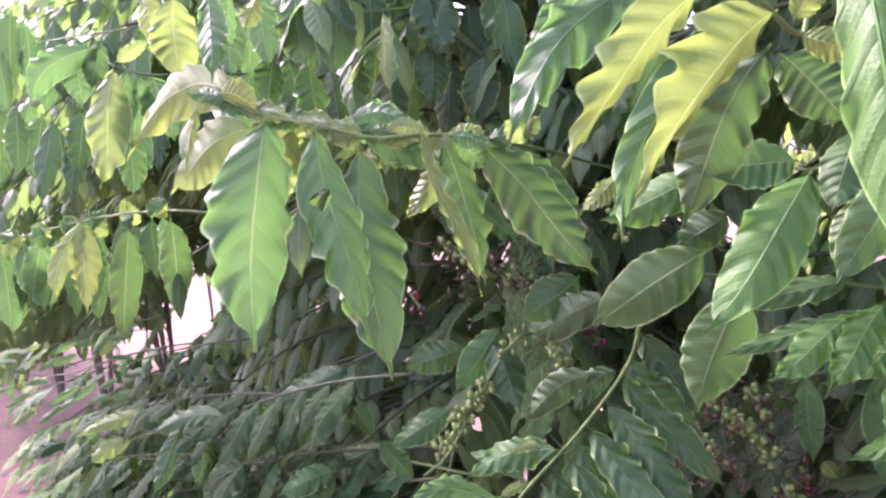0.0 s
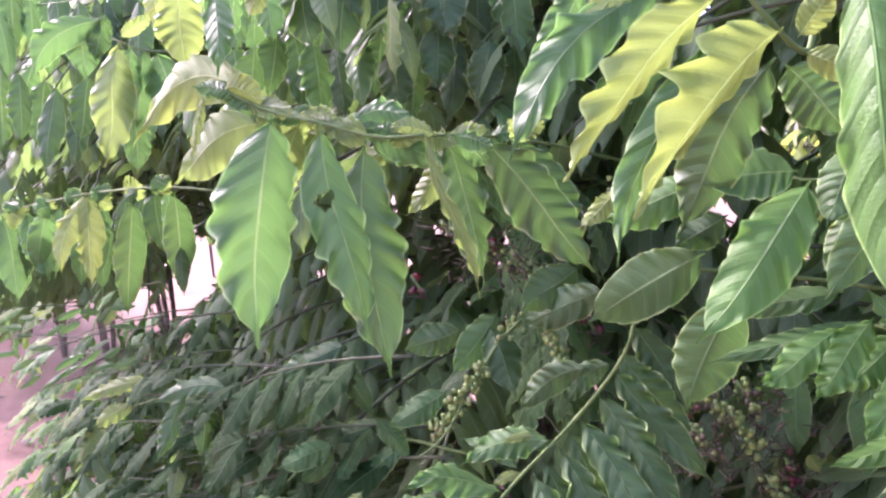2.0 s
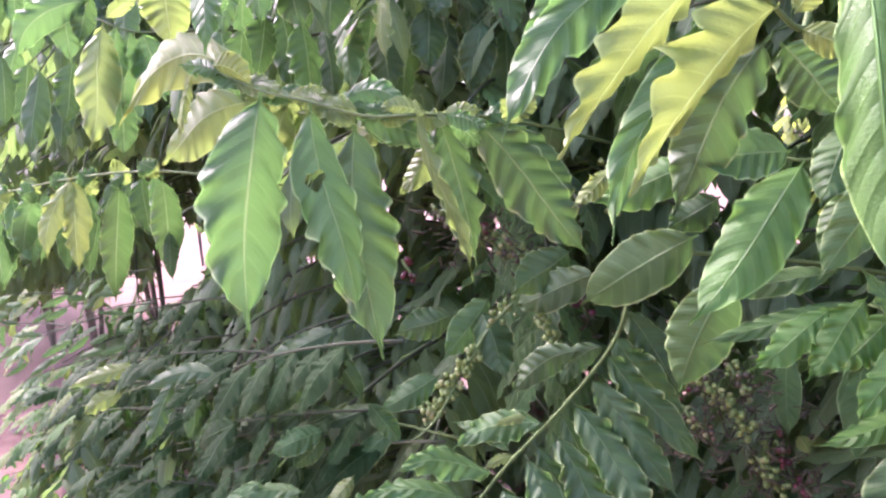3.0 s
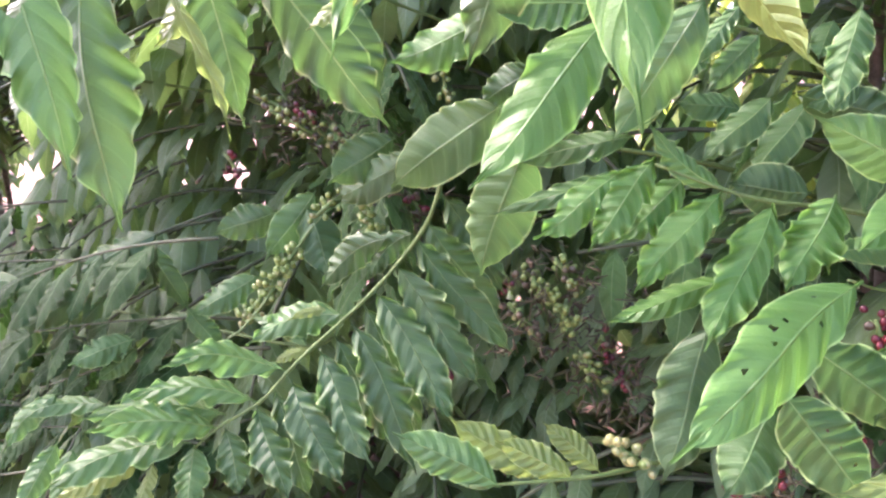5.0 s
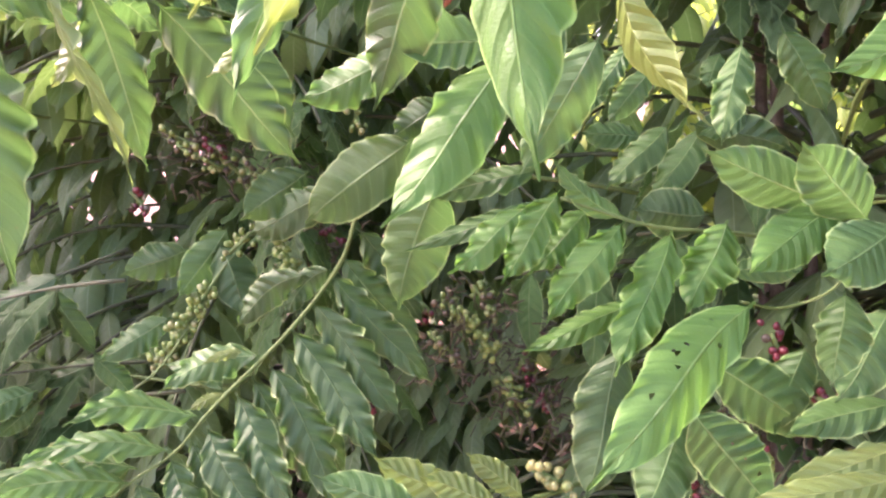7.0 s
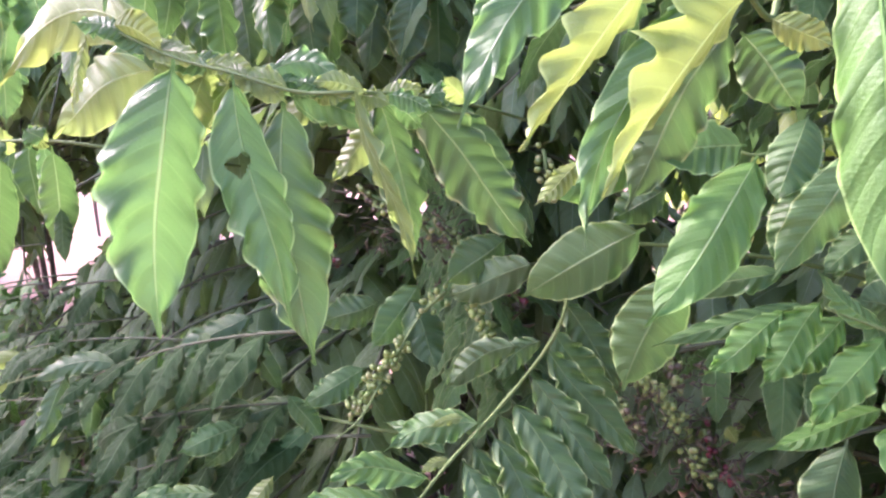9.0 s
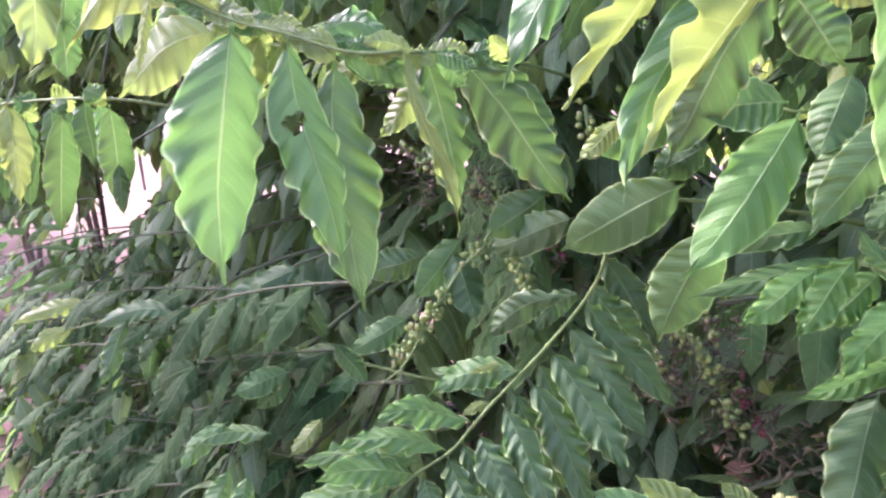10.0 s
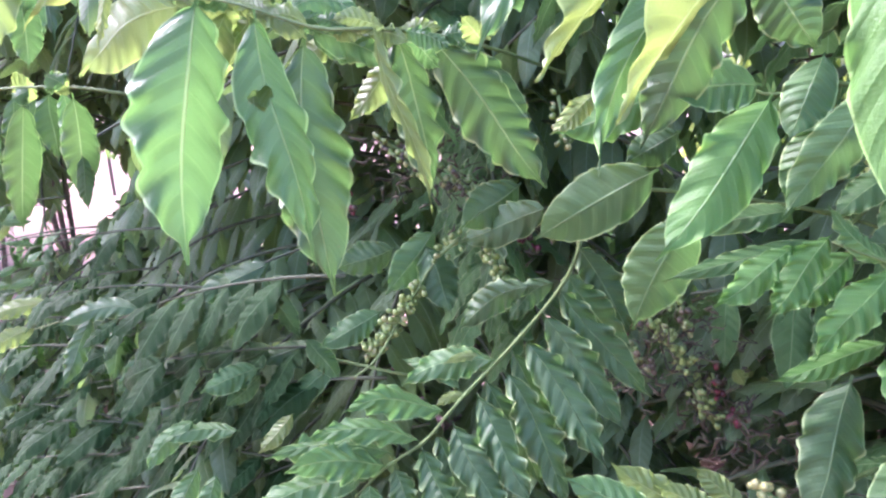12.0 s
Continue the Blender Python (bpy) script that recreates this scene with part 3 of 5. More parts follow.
low_stem = branch(right_bush, [(0.049, 0.833, 0.891), (0.082, 0.846, 0.917), (0.123, 0.864, 0.935), (0.151, 0.877, 0.961), (0.173, 0.894, 0.978), (0.242, 0.941, 1.028), (0.298, 0.963, 1.089), (0.32, 0.984, 1.136), (0.346, 1.09, 1.181)], 0.0026, GREEN_STEM)
fruit_twig = branch(left_bush, [(0.023, 1.088, 0.918), (0.055, 1.111, 0.937), (0.085, 1.165, 0.972), (0.127, 1.193, 1.035), (0.17, 1.279, 1.075)], 0.0027)
low_fruit_twig = branch(right_bush, [(0.329, 0.753, 0.896), (0.425, 0.781, 0.881), (0.475, 0.801, 0.873), (0.596, 0.896, 0.834)], 0.003)
over = branch(right_bush, [(0.338, 0.515, 1.421), (0.37, 0.517, 1.434), (0.466, 0.555, 1.335), (0.582, 0.607, 1.352), (0.582, 0.501, 1.304)], 0.0024)
low_left = branch(left_bush, [(-0.922, 1.743, 0.755), (-0.505, 1.509, 0.898), (-0.23, 1.357, 0.889), (-0.022, 1.274, 0.87), (0.135, 1.271, 0.845)], 0.0028)
far_hang = branch(left_bush, [(-1.542, 2.188, 1.914), (-1.128, 1.979, 1.859), (-0.804, 1.823, 1.818), (-0.589, 1.875, 1.827)], 0.003)
top_back = branch(left_bush, [(-0.28, 1.25, 1.663), (-0.125, 1.298, 1.645), (0.041, 1.35, 1.654), (0.218, 1.404, 1.682)], 0.003)
leaf(top, (-0.043, 0.756, 1.394), (-0.053, 0.699, 1.184), 0.074, (0.584, -0.79, 0.184), GREEN, sway=-0.045, fold=0.36, bow=0.04, wave=1.25)
leaf(top, (-0.002, 0.769, 1.383), (0.044, 0.707, 1.187), 0.050, (0.45, -0.85, 0.28), GREEN, holes=[(0.36, -0.22, 0.042)], sway=-0.005, wave=1.5, fold=0.3)
leaf(top, (0.032, 0.807, 1.367), (0.052, 0.763, 1.136), 0.068, (-0.03, -0.97, 0.23), DEEP, sway=-0.015, wave=1.5, fold=0.3)
leaf(top, (-0.068, 0.8, 1.402), (-0.255, 0.883, 1.377), 0.056, (-0.42, -0.89, 0.19), LIME, sway=-0.3, fold=0.3, wave=0.8)
leaf(top, (-0.068, 0.799, 1.39), (-0.189, 0.847, 1.335), 0.056, (-0.35, -0.94, -0.06), YOUNG, sway=-0.1, wave=0.7)
leaf(top, (-0.135, 0.818, 1.425), (-0.151, 0.809, 1.354), 0.012, (-0.23, -0.96, 0.17), LIME)
leaf(top, (-0.114, 0.818, 1.429), (-0.065, 0.8, 1.403), 0.032, (-0.45, -0.86, -0.25), LIME, sway=0.15, wave=0.5)
leaf(top, (-0.035, 0.814, 1.389), (-0.076, 0.854, 1.311), 0.034, (-0.37, -0.89, -0.27), YOUNG)
leaf(top, (-0.061, 0.815, 1.397), (-0.024, 0.839, 1.353), 0.030, (0.39, -0.9, -0.18), YOUNG)
leaf(top, (0.008, 0.812, 1.379), (0.087, 0.811, 1.369), 0.034, (0.05, -0.89, 0.46), GREEN, sway=0.28)
leaf(top, (-0.038, 0.814, 1.396), (0.008, 0.813, 1.385), 0.025, (0.05, -0.95, 0.32), YOUNG, sway=0.1)
leaf(top, (0.036, 0.811, 1.369), (0.112, 0.827, 1.337), 0.032, (0.31, -0.92, 0.26), GREEN, sway=0.05)
leaf(top, (0.093, 0.797, 1.378), (0.14, 0.781, 1.205), 0.018, (-0.58, -0.81, -0.08), YOUNG, fold=0.3, wave=2.2)
leaf(top, (0.108, 0.832, 1.374), (0.143, 0.822, 1.213), 0.045, (0.46, -0.88, 0.15), DEEP, wave=1.6)
leaf(top, (0.116, 0.859, 1.349), (0.06, 0.861, 1.286), 0.030, (-0.23, -0.96, 0.17), YOUNG)
leaf(top, (0.145, 0.917, 1.367), (0.267, 0.922, 1.206), 0.067, (0.14, -0.99, 0.08), DEEP, wave=1.5)
leaf(top, (0.186, 1.012, 1.366), (0.259, 1.016, 1.23), 0.062, (0.2, -0.98, 0.08), DEEP)
leaf(top, (0.198, 0.901, 1.36), (0.174, 0.884, 1.385), 0.023, (0.5, -0.86, -0.12), YOUNG)
leaf(top, (0.189, 0.901, 1.364), (0.214, 0.894, 1.386), 0.021, (-0.37, -0.92, 0.11), YOUNG)
leaf(top, (0.072, 0.843, 1.383), (0.039, 0.835, 1.401), 0.028, (0.17, -0.98, -0.1), DEEP)
leaf(top, (0.112, 0.851, 1.369), (0.156, 0.852, 1.372), 0.022, (-0.01, -0.96, 0.28), YOUNG)
leaf(top, (-0.018, 0.823, 1.381), (-0.06, 0.837, 1.338), 0.031, (-0.3, -0.95, -0.04), YOUNG)
leaf(top, (0.034, 0.821, 1.367), (0.097, 0.838, 1.339), 0.028, (0.37, -0.87, 0.32), GREEN)
leaf(top, (0.076, 0.831, 1.368), (0.006, 0.848, 1.342), 0.028, (-0.31, -0.92, 0.24), YOUNG)
leaf(top, (0.05, 0.832, 1.372), (0.002, 0.845, 1.396), 0.024, (-0.08, -0.93, 0.35), GREEN)
leaf(top, (-0.087, 0.806, 1.409), (-0.032, 0.794, 1.391), 0.023, (-0.04, -0.88, 0.46), YOUNG, sway=0.1)
leaf(top, (-0.049, 0.815, 1.4), (-0.099, 0.833, 1.381), 0.025, (-0.36, -0.93, 0.08), YOUNG)
leaf(top, (0.116, 0.871, 1.368), (0.154, 0.887, 1.335), 0.029, (0.44, -0.89, 0.07), GREEN)
leaf(hang, (-0.186, 0.895, 1.561), (-0.189, 0.899, 1.463), 0.053, (0.41, -0.91, -0.05), YOUNG, wave=1.2)
leaf(hang, (-0.231, 0.928, 1.583), (-0.231, 0.929, 1.51), 0.033, (-0.07, -1, -0.01), LIME)
leaf(hang, (-0.137, 0.874, 1.555), (-0.116, 0.813, 1.44), 0.034, (0.01, -0.88, 0.47), GREEN, wave=1.2)
leaf(hang, (-0.128, 0.915, 1.562), (-0.134, 0.896, 1.49), 0.030, (0.81, -0.58, 0.09), GREEN)
leaf(hang, (-0.109, 0.957, 1.571), (-0.131, 0.952, 1.529), 0.029, (-0.2, -0.95, 0.23), LIME)
leaf(hang, (-0.148, 1.251, 1.67), (-0.131, 1.235, 1.54), 0.073, (0.05, -0.99, 0.13), DEEP)
leaf(hang, (-0.078, 1.271, 1.67), (-0.087, 1.233, 1.521), 0.069, (0.42, -0.88, 0.2), DEEP)
leaf(hang, (0.005, 1.193, 1.608), (0.011, 1.176, 1.47), 0.036, (-0.67, -0.74, 0.06), YOUNG)
leaf(far_left, (-0.432, 1.188, 1.566), (-0.444, 1.133, 1.368), 0.064, (0.31, -0.92, 0.24), YOUNG, wave=1.3)
leaf(far_left, (-0.421, 1.208, 1.564), (-0.435, 1.172, 1.436), 0.048, (0.68, -0.72, 0.13), GREEN)
leaf(far_left, (-0.405, 1.217, 1.559), (-0.437, 1.222, 1.43), 0.053, (0.31, -0.94, -0.11), GREEN)
leaf(far_left, (-0.396, 1.237, 1.557), (-0.361, 1.223, 1.444), 0.072, (0.5, -0.83, 0.26), GREEN)
leaf(far_left, (-0.442, 1.226, 1.463), (-0.436, 1.213, 1.359), 0.044, (0.48, -0.87, 0.13), GREEN)
leaf(far_left, (-0.543, 1.348, 1.642), (-0.651, 1.285, 1.533), 0.058, (0.5, -0.87, 0.01), GREEN, sway=-0.2)
leaf(far_left, (-0.598, 1.349, 1.651), (-0.585, 1.335, 1.534), 0.055, (0.51, -0.84, 0.16), GREEN)
leaf(far_left, (-0.543, 1.35, 1.654), (-0.567, 1.339, 1.567), 0.043, (0.55, -0.84, -0.05), DEEP)
leaf(far_left, (-0.459, 1.241, 1.585), (-0.399, 1.245, 1.618), 0.024, (0.24, -0.91, -0.34), YOUNG)
leaf(left_low, (-0.578, 1.29, 1.333), (-0.61, 1.243, 1.191), 0.042, (0.19, -0.94, 0.27), LIME, sway=-0.12)
leaf(left_low, (-0.582, 1.29, 1.333), (-0.569, 1.26, 1.167), 0.048, (0.21, -0.96, 0.19), LIME)
leaf(left_low, (-0.481, 1.268, 1.319), (-0.581, 1.381, 1.088), 0.054, (0.35, -0.77, -0.53), DEEP)
leaf(left_low, (-0.443, 1.347, 1.225), (-0.439, 1.336, 1.131), 0.028, (0.28, -0.95, 0.13), DEEP)
leaf(left_low, (-0.426, 1.309, 1.325), (-0.471, 1.387, 1.134), 0.056, (0.39, -0.82, -0.42), DEEP)
leaf(left_low, (-0.879, 1.457, 1.297), (-0.85, 1.435, 1.115), 0.058, (0.6, -0.78, 0.19), GREEN)
leaf(left_low, (-0.8, 1.427, 1.301), (-0.759, 1.41, 1.16), 0.054, (0.54, -0.8, 0.26), GREEN)
leaf(left_low, (-0.742, 1.408, 1.308), (-0.78, 1.412, 1.175), 0.049, (0.54, -0.83, -0.17), GREEN)
leaf(left_low, (-0.994, 1.486, 1.294), (-1.035, 1.484, 1.277), 0.039, (0.09, -0.99, -0.09), GREEN)
leaf(left_low, (-0.945, 1.468, 1.298), (-0.9, 1.47, 1.312), 0.044, (0.2, -0.83, -0.52), YOUNG)
leaf(left_low, (-0.896, 1.45, 1.301), (-0.934, 1.452, 1.319), 0.049, (0.3, -0.66, 0.69), GREEN)
leaf(left_low, (-0.849, 1.432, 1.305), (-0.807, 1.43, 1.284), 0.054, (0.08, -0.95, 0.29), YOUNG)
leaf(left_low, (-0.803, 1.414, 1.308), (-0.839, 1.416, 1.326), 0.037, (0.32, -0.59, 0.74), GREEN)
leaf(left_low, (-0.758, 1.396, 1.311), (-0.716, 1.398, 1.325), 0.041, (0.02, -1, 0.07), YOUNG)
leaf(left_low, (-0.713, 1.378, 1.314), (-0.749, 1.376, 1.299), 0.046, (0.04, -1, 0.04), GREEN)
leaf(left_low, (-0.67, 1.36, 1.317), (-0.631, 1.362, 1.33), 0.050, (-0.08, -0.93, 0.36), YOUNG)
leaf(left_low, (-0.628, 1.342, 1.32), (-0.662, 1.345, 1.337), 0.034, (0.1, -0.94, 0.31), GREEN)
leaf(left_low, (-0.587, 1.325, 1.323), (-0.551, 1.322, 1.305), 0.038, (-0.15, -0.97, -0.17), YOUNG)
leaf(left_low, (-0.548, 1.307, 1.326), (-0.58, 1.308, 1.342), 0.043, (0.22, -0.81, 0.54), GREEN)
leaf(left_low, (-0.509, 1.288, 1.329), (-0.472, 1.29, 1.341), 0.047, (0.15, -0.93, -0.33), YOUNG)
leaf(left_low, (-0.471, 1.27, 1.331), (-0.503, 1.269, 1.317), 0.032, (-0.13, -0.9, 0.41), GREEN)
leaf(left_low, (-0.434, 1.252, 1.334), (-0.399, 1.254, 1.345), 0.036, (0.05, -1, -0.03), YOUNG)
leaf(left_low, (-0.398, 1.234, 1.336), (-0.428, 1.236, 1.351), 0.040, (0.23, -0.8, 0.56), GREEN)
leaf(upper_right, (0.398, 0.715, 1.43), (0.258, 0.612, 1.289), 0.060, (0.59, -0.72, -0.36), LIME, sway=-0.1, bow=0.02, fold=0.5, wave=1.5, quilt=2.2)
leaf(upper_right, (0.41, 0.766, 1.414), (0.337, 0.817, 1.255), 0.061, (-0.29, -0.94, -0.17), DEEP, sway=-0.04, wave=1.5)
leaf(upper_right, (0.356, 0.734, 1.465), (0.215, 0.671, 1.317), 0.046, (0.57, -0.75, -0.34), LIME, sway=-0.07, fold=0.5, wave=1.6, quilt=2.2)
leaf(upper_right, (0.324, 0.765, 1.484), (0.174, 0.676, 1.333), 0.048, (0.07, -0.89, 0.45), GREEN, sway=-0.14, fold=0.3, wave=1.6)
leaf(upper_right, (0.303, 0.756, 1.493), (0.234, 0.747, 1.42), 0.030, (-0.18, -0.94, 0.28), LIME, sway=-0.1)
leaf(upper_right, (0.257, 0.829, 1.517), (0.194, 0.816, 1.408), 0.034, (0.22, -0.98, -0), GREEN, wave=1.4)
leaf(upper_right, (0.229, 0.813, 1.463), (0.223, 0.808, 1.427), 0.023, (-0.04, -0.99, 0.13), LIME)
leaf(upper_right, (0.359, 0.718, 1.434), (0.245, 0.601, 1.258), 0.037, (0.27, -0.87, 0.4), GREEN, sway=-0.08, wave=1.3)
leaf(upper_right, (0.263, 0.683, 1.31), (0.224, 0.659, 1.281), 0.017, (0.01, -0.78, 0.62), LIME)
leaf(upper_right, (0.422, 0.736, 1.413), (0.462, 0.712, 1.387), 0.026, (-0.53, -0.85, -0.04), LIME)
leaf(upper_right, (0.418, 0.737, 1.425), (0.441, 0.721, 1.459), 0.026, (-0.4, -0.9, -0.16), LIME)
leaf(upper_right, (0.437, 0.816, 1.413), (0.503, 0.828, 1.342), 0.055, (-0.19, -0.93, -0.33), DEEP)
leaf(right_mid, (0.456, 0.834, 1.312), (0.341, 0.805, 1.319), 0.060, (0.25, -0.84, 0.48), GREEN, sway=0.05, fold=-0.12, wave=0.4)
leaf(right_mid, (0.467, 0.833, 1.302), (0.331, 0.744, 1.164), 0.061, (-0.09, -0.79, 0.6), FRESH, bow=0.06, fold=0.24, wave=0.7)
leaf(right_mid, (0.382, 0.894, 1.227), (0.264, 0.984, 1.135), 0.070, (-0.34, -0.93, 0.12), GREEN, fold=0.15, wave=0.4)
leaf(right_mid, (0.38, 0.864, 1.306), (0.268, 0.879, 1.268), 0.049, (-0.26, -0.88, 0.39), FRESH, wave=0.6)
leaf(right_mid, (0.393, 0.829, 1.19), (0.353, 0.869, 1.058), 0.066, (-0.43, -0.89, -0.14), GREEN, wave=0.45)
leaf(right_mid, (0.296, 1.068, 1.16), (0.18, 1.151, 1.098), 0.055, (-0.62, -0.77, 0.14), DEEP)
leaf(right_mid, (0.499, 0.807, 1.339), (0.462, 0.788, 1.26), 0.044, (-0.48, -0.77, 0.42), GREEN, wave=0.4)
leaf(right_mid, (0.518, 0.82, 1.278), (0.477, 0.81, 1.197), 0.045, (-0.39, -0.87, 0.3), GREEN, wave=0.6)
leaf(right_mid, (0.423, 0.949, 1.263), (0.364, 0.965, 1.225), 0.044, (-0.3, -0.95, 0.08), DEEP)
leaf(right_twig, (0.531, 0.73, 1.162), (0.471, 0.731, 1.213), 0.021, (0.17, -0.96, 0.22), GREEN, sway=0.12)
leaf(right_twig, (0.48, 0.79, 1.199), (0.376, 0.807, 1.176), 0.027, (-0.24, -0.87, 0.43), GREEN, wave=1.2)
leaf(right_twig, (0.478, 0.733, 1.187), (0.423, 0.724, 1.115), 0.032, (-0.33, -0.87, 0.36), FRESH, wave=2.2)
leaf(right_twig, (0.507, 0.746, 1.169), (0.45, 0.74, 1.117), 0.030, (-0.29, -0.86, 0.42), FRESH, wave=2.2)
leaf(right_twig, (0.527, 0.72, 1.16), (0.452, 0.696, 1.087), 0.034, (-0.21, -0.85, 0.49), FRESH, wave=2.2)
leaf(right_twig, (0.572, 0.728, 1.148), (0.494, 0.661, 1.052), 0.037, (-0.03, -0.81, 0.59), FRESH, bow=0.05, wave=2.2)
leaf(right_twig, (0.62, 0.724, 1.154), (0.569, 0.695, 1.084), 0.042, (-0.3, -0.79, 0.54), FRESH, wave=2.2)
leaf(right_twig, (0.557, 0.755, 1.079), (0.445, 0.751, 1.046), 0.026, (-0.19, -0.67, 0.72), FRESH, wave=0.8)
leaf(right_twig, (0.456, 0.747, 1.175), (0.383, 0.741, 1.123), 0.030, (-0.29, -0.81, 0.51), FRESH, wave=2.2)
leaf(right_twig, (0.495, 0.777, 1.172), (0.351, 0.782, 1.135), 0.022, (-0.18, -0.8, 0.58), GREEN, wave=1)
leaf(right_twig, (0.708, 0.902, 1.126), (0.622, 0.914, 1.137), 0.058, (-0.12, -0.99, 0.11), DEEP, wave=0.3)
leaf(right_twig, (0.601, 0.865, 1.314), (0.546, 0.857, 1.254), 0.022, (-0.38, -0.81, 0.45), GREEN, wave=1.6)
leaf(right_twig, (0.62, 0.861, 1.286), (0.568, 0.855, 1.231), 0.028, (-0.17, -0.95, 0.28), GREEN, wave=0.9)
leaf(right_twig, (0.69, 0.823, 1.306), (0.653, 0.791, 1.21), 0.034, (-0.56, -0.7, 0.44), GREEN, wave=1.4)
leaf(right_twig, (0.788, 0.906, 1.324), (0.842, 0.894, 1.228), 0.043, (-0.38, -0.92, -0.1), GREEN, wave=1.0)
leaf(right_twig, (0.525, 0.764, 1.31), (0.453, 0.77, 1.195), 0.046, (-0.25, -0.96, 0.11), GREEN, wave=0.7)
leaf(right_twig, (0.706, 0.945, 1.226), (0.839, 0.94, 1.186), 0.047, (-0.07, -0.99, -0.11), DEEP)
leaf(right_twig, (0.681, 0.945, 1.227), (0.605, 0.946, 1.156), 0.041, (-0.45, -0.76, 0.47), GREEN)
leaf(right_twig, (0.74, 0.974, 1.223), (0.669, 0.963, 1.133), 0.043, (-0.53, -0.69, 0.5), GREEN)
leaf(right_twig, (0.671, 0.993, 1.211), (0.591, 0.994, 1.22), 0.036, (0.02, -0.94, 0.33), GREEN)
leaf(right_twig, (0.779, 0.946, 1.237), (0.716, 0.943, 1.212), 0.034, (-0.18, -0.82, 0.54), GREEN)
leaf(right_twig, (0.596, 0.922, 1.287), (0.56, 0.915, 1.231), 0.026, (-0.49, -0.77, 0.4), GREEN)
leaf(right_twig, (0.765, 0.985, 1.306), (0.746, 0.979, 1.263), 0.030, (-0.4, -0.87, 0.28), GREEN)
leaf(right_end, (0.607, 0.662, 1.101), (0.442, 0.586, 1.01), 0.052, (0.1, -0.85, 0.52), FRESH, bow=0.06, fold=0.18, wave=0.5, holes=[(0.36, -0.42, 0.008), (0.42, -0.5, 0.011), (0.47, -0.26, 0.007), (0.62, -0.4, 0.011), (0.26, 0.3, 0.008), (0.2, -0.5, 0.006)])
leaf(right_end, (0.683, 0.686, 1.168), (0.576, 0.692, 1.217), 0.043, (-0.12, -0.98, -0.13), GREEN, wave=0.5)
leaf(right_end, (0.701, 0.664, 1.156), (0.631, 0.652, 1.221), 0.049, (-0.1, -0.95, -0.29), GREEN, wave=0.5)
leaf(right_end, (0.693, 0.686, 1.167), (0.599, 0.66, 1.123), 0.042, (-0.12, -0.73, 0.67), FRESH, wave=0.6)
leaf(right_end, (0.709, 0.644, 1.154), (0.628, 0.62, 1.129), 0.051, (0.06, -0.82, 0.57), GREEN, wave=0.4)
leaf(right_end, (0.68, 0.658, 1.104), (0.658, 0.639, 1.034), 0.038, (-0.76, -0.53, 0.37), GREEN, wave=0.9)
leaf(right_end, (0.765, 0.704, 1.069), (0.701, 0.685, 0.997), 0.050, (-0.44, -0.69, 0.57), GREEN, wave=0.5)
leaf(right_end, (0.636, 0.767, 1.01), (0.75, 0.756, 0.92), 0.060, (-0.08, -1, 0.02), GREEN, wave=0.7)
leaf(right_end, (0.587, 0.714, 0.99), (0.656, 0.692, 0.894), 0.059, (-0.22, -0.97, 0.06), GREEN, wave=0.5, holes=[(0.35, 0.3, 0.009), (0.5, 0.35, 0.01), (0.66, 0.42, 0.013)])
leaf(right_end, (0.608, 0.761, 0.962), (0.549, 0.731, 0.883), 0.055, (-0.35, -0.76, 0.55), GREEN, wave=0.6)
leaf(right_end, (0.572, 0.828, 1.014), (0.517, 0.789, 0.865), 0.062, (-0.21, -0.92, 0.32), DEEP, wave=0.9)
leaf(right_end, (0.715, 0.623, 0.989), (0.586, 0.602, 0.979), 0.029, (0.02, -0.51, 0.86), YOUNG, wave=1.2)
leaf(right_end, (0.696, 0.602, 0.979), (0.545, 0.582, 0.984), 0.027, (0.1, -0.55, 0.83), YOUNG, wave=1)
leaf(right_end, (0.789, 0.703, 0.979), (0.667, 0.701, 0.963), 0.036, (-0.09, -0.59, 0.8), GREEN, wave=0.8)
leaf(right_end, (0.735, 0.768, 1.016), (0.699, 0.757, 0.932), 0.042, (-0.57, -0.75, 0.33), GREEN, wave=0.8)
leaf(right_end, (0.657, 0.777, 1.093), (0.738, 0.777, 1.092), 0.028, (0.01, -0.83, 0.56), GREEN, wave=0.8)
leaf(right_end, (0.588, 0.795, 0.91), (0.616, 0.768, 0.854), 0.048, (-0.31, -0.91, 0.28), DEEP)
leaf(right_end, (0.774, 0.897, 0.838), (0.794, 0.883, 0.808), 0.022, (-0.35, -0.92, 0.18), LIME)
leaf(right_end, (0.556, 1.059, 0.925), (0.572, 1.056, 0.9), 0.019, (-0.1, -0.99, 0.06), LIME)
# tiny leaves deep inside; their lime colour stands in for flecks of sunlight
leaf(right_end, (0.68, 1.249, 0.836), (0.651, 1.239, 0.831), 0.013, (0.2, -0.78, 0.59), LIME, wave=0.6)
leaf(right_end, (0.669, 1.251, 0.847), (0.651, 1.239, 0.83), 0.013, (-0.14, -0.71, 0.69), LIME, wave=0.6)
leaf(right_end, (0.593, 1.248, 0.823), (0.57, 1.237, 0.815), 0.013, (0.12, -0.74, 0.67), LIME, wave=0.6)
leaf(right_end, (0.602, 1.249, 0.832), (0.605, 1.237, 0.815), 0.013, (-0.38, -0.78, 0.49), LIME, wave=0.6)
leaf(right_end, (0.751, 1.238, 0.747), (0.74, 1.226, 0.729), 0.014, (-0.34, -0.67, 0.67), LIME, wave=0.6)
leaf(right_end, (0.372, 1.23, 0.677), (0.345, 1.22, 0.678), 0.014, (0.3, -0.76, 0.57), LIME, wave=0.6)
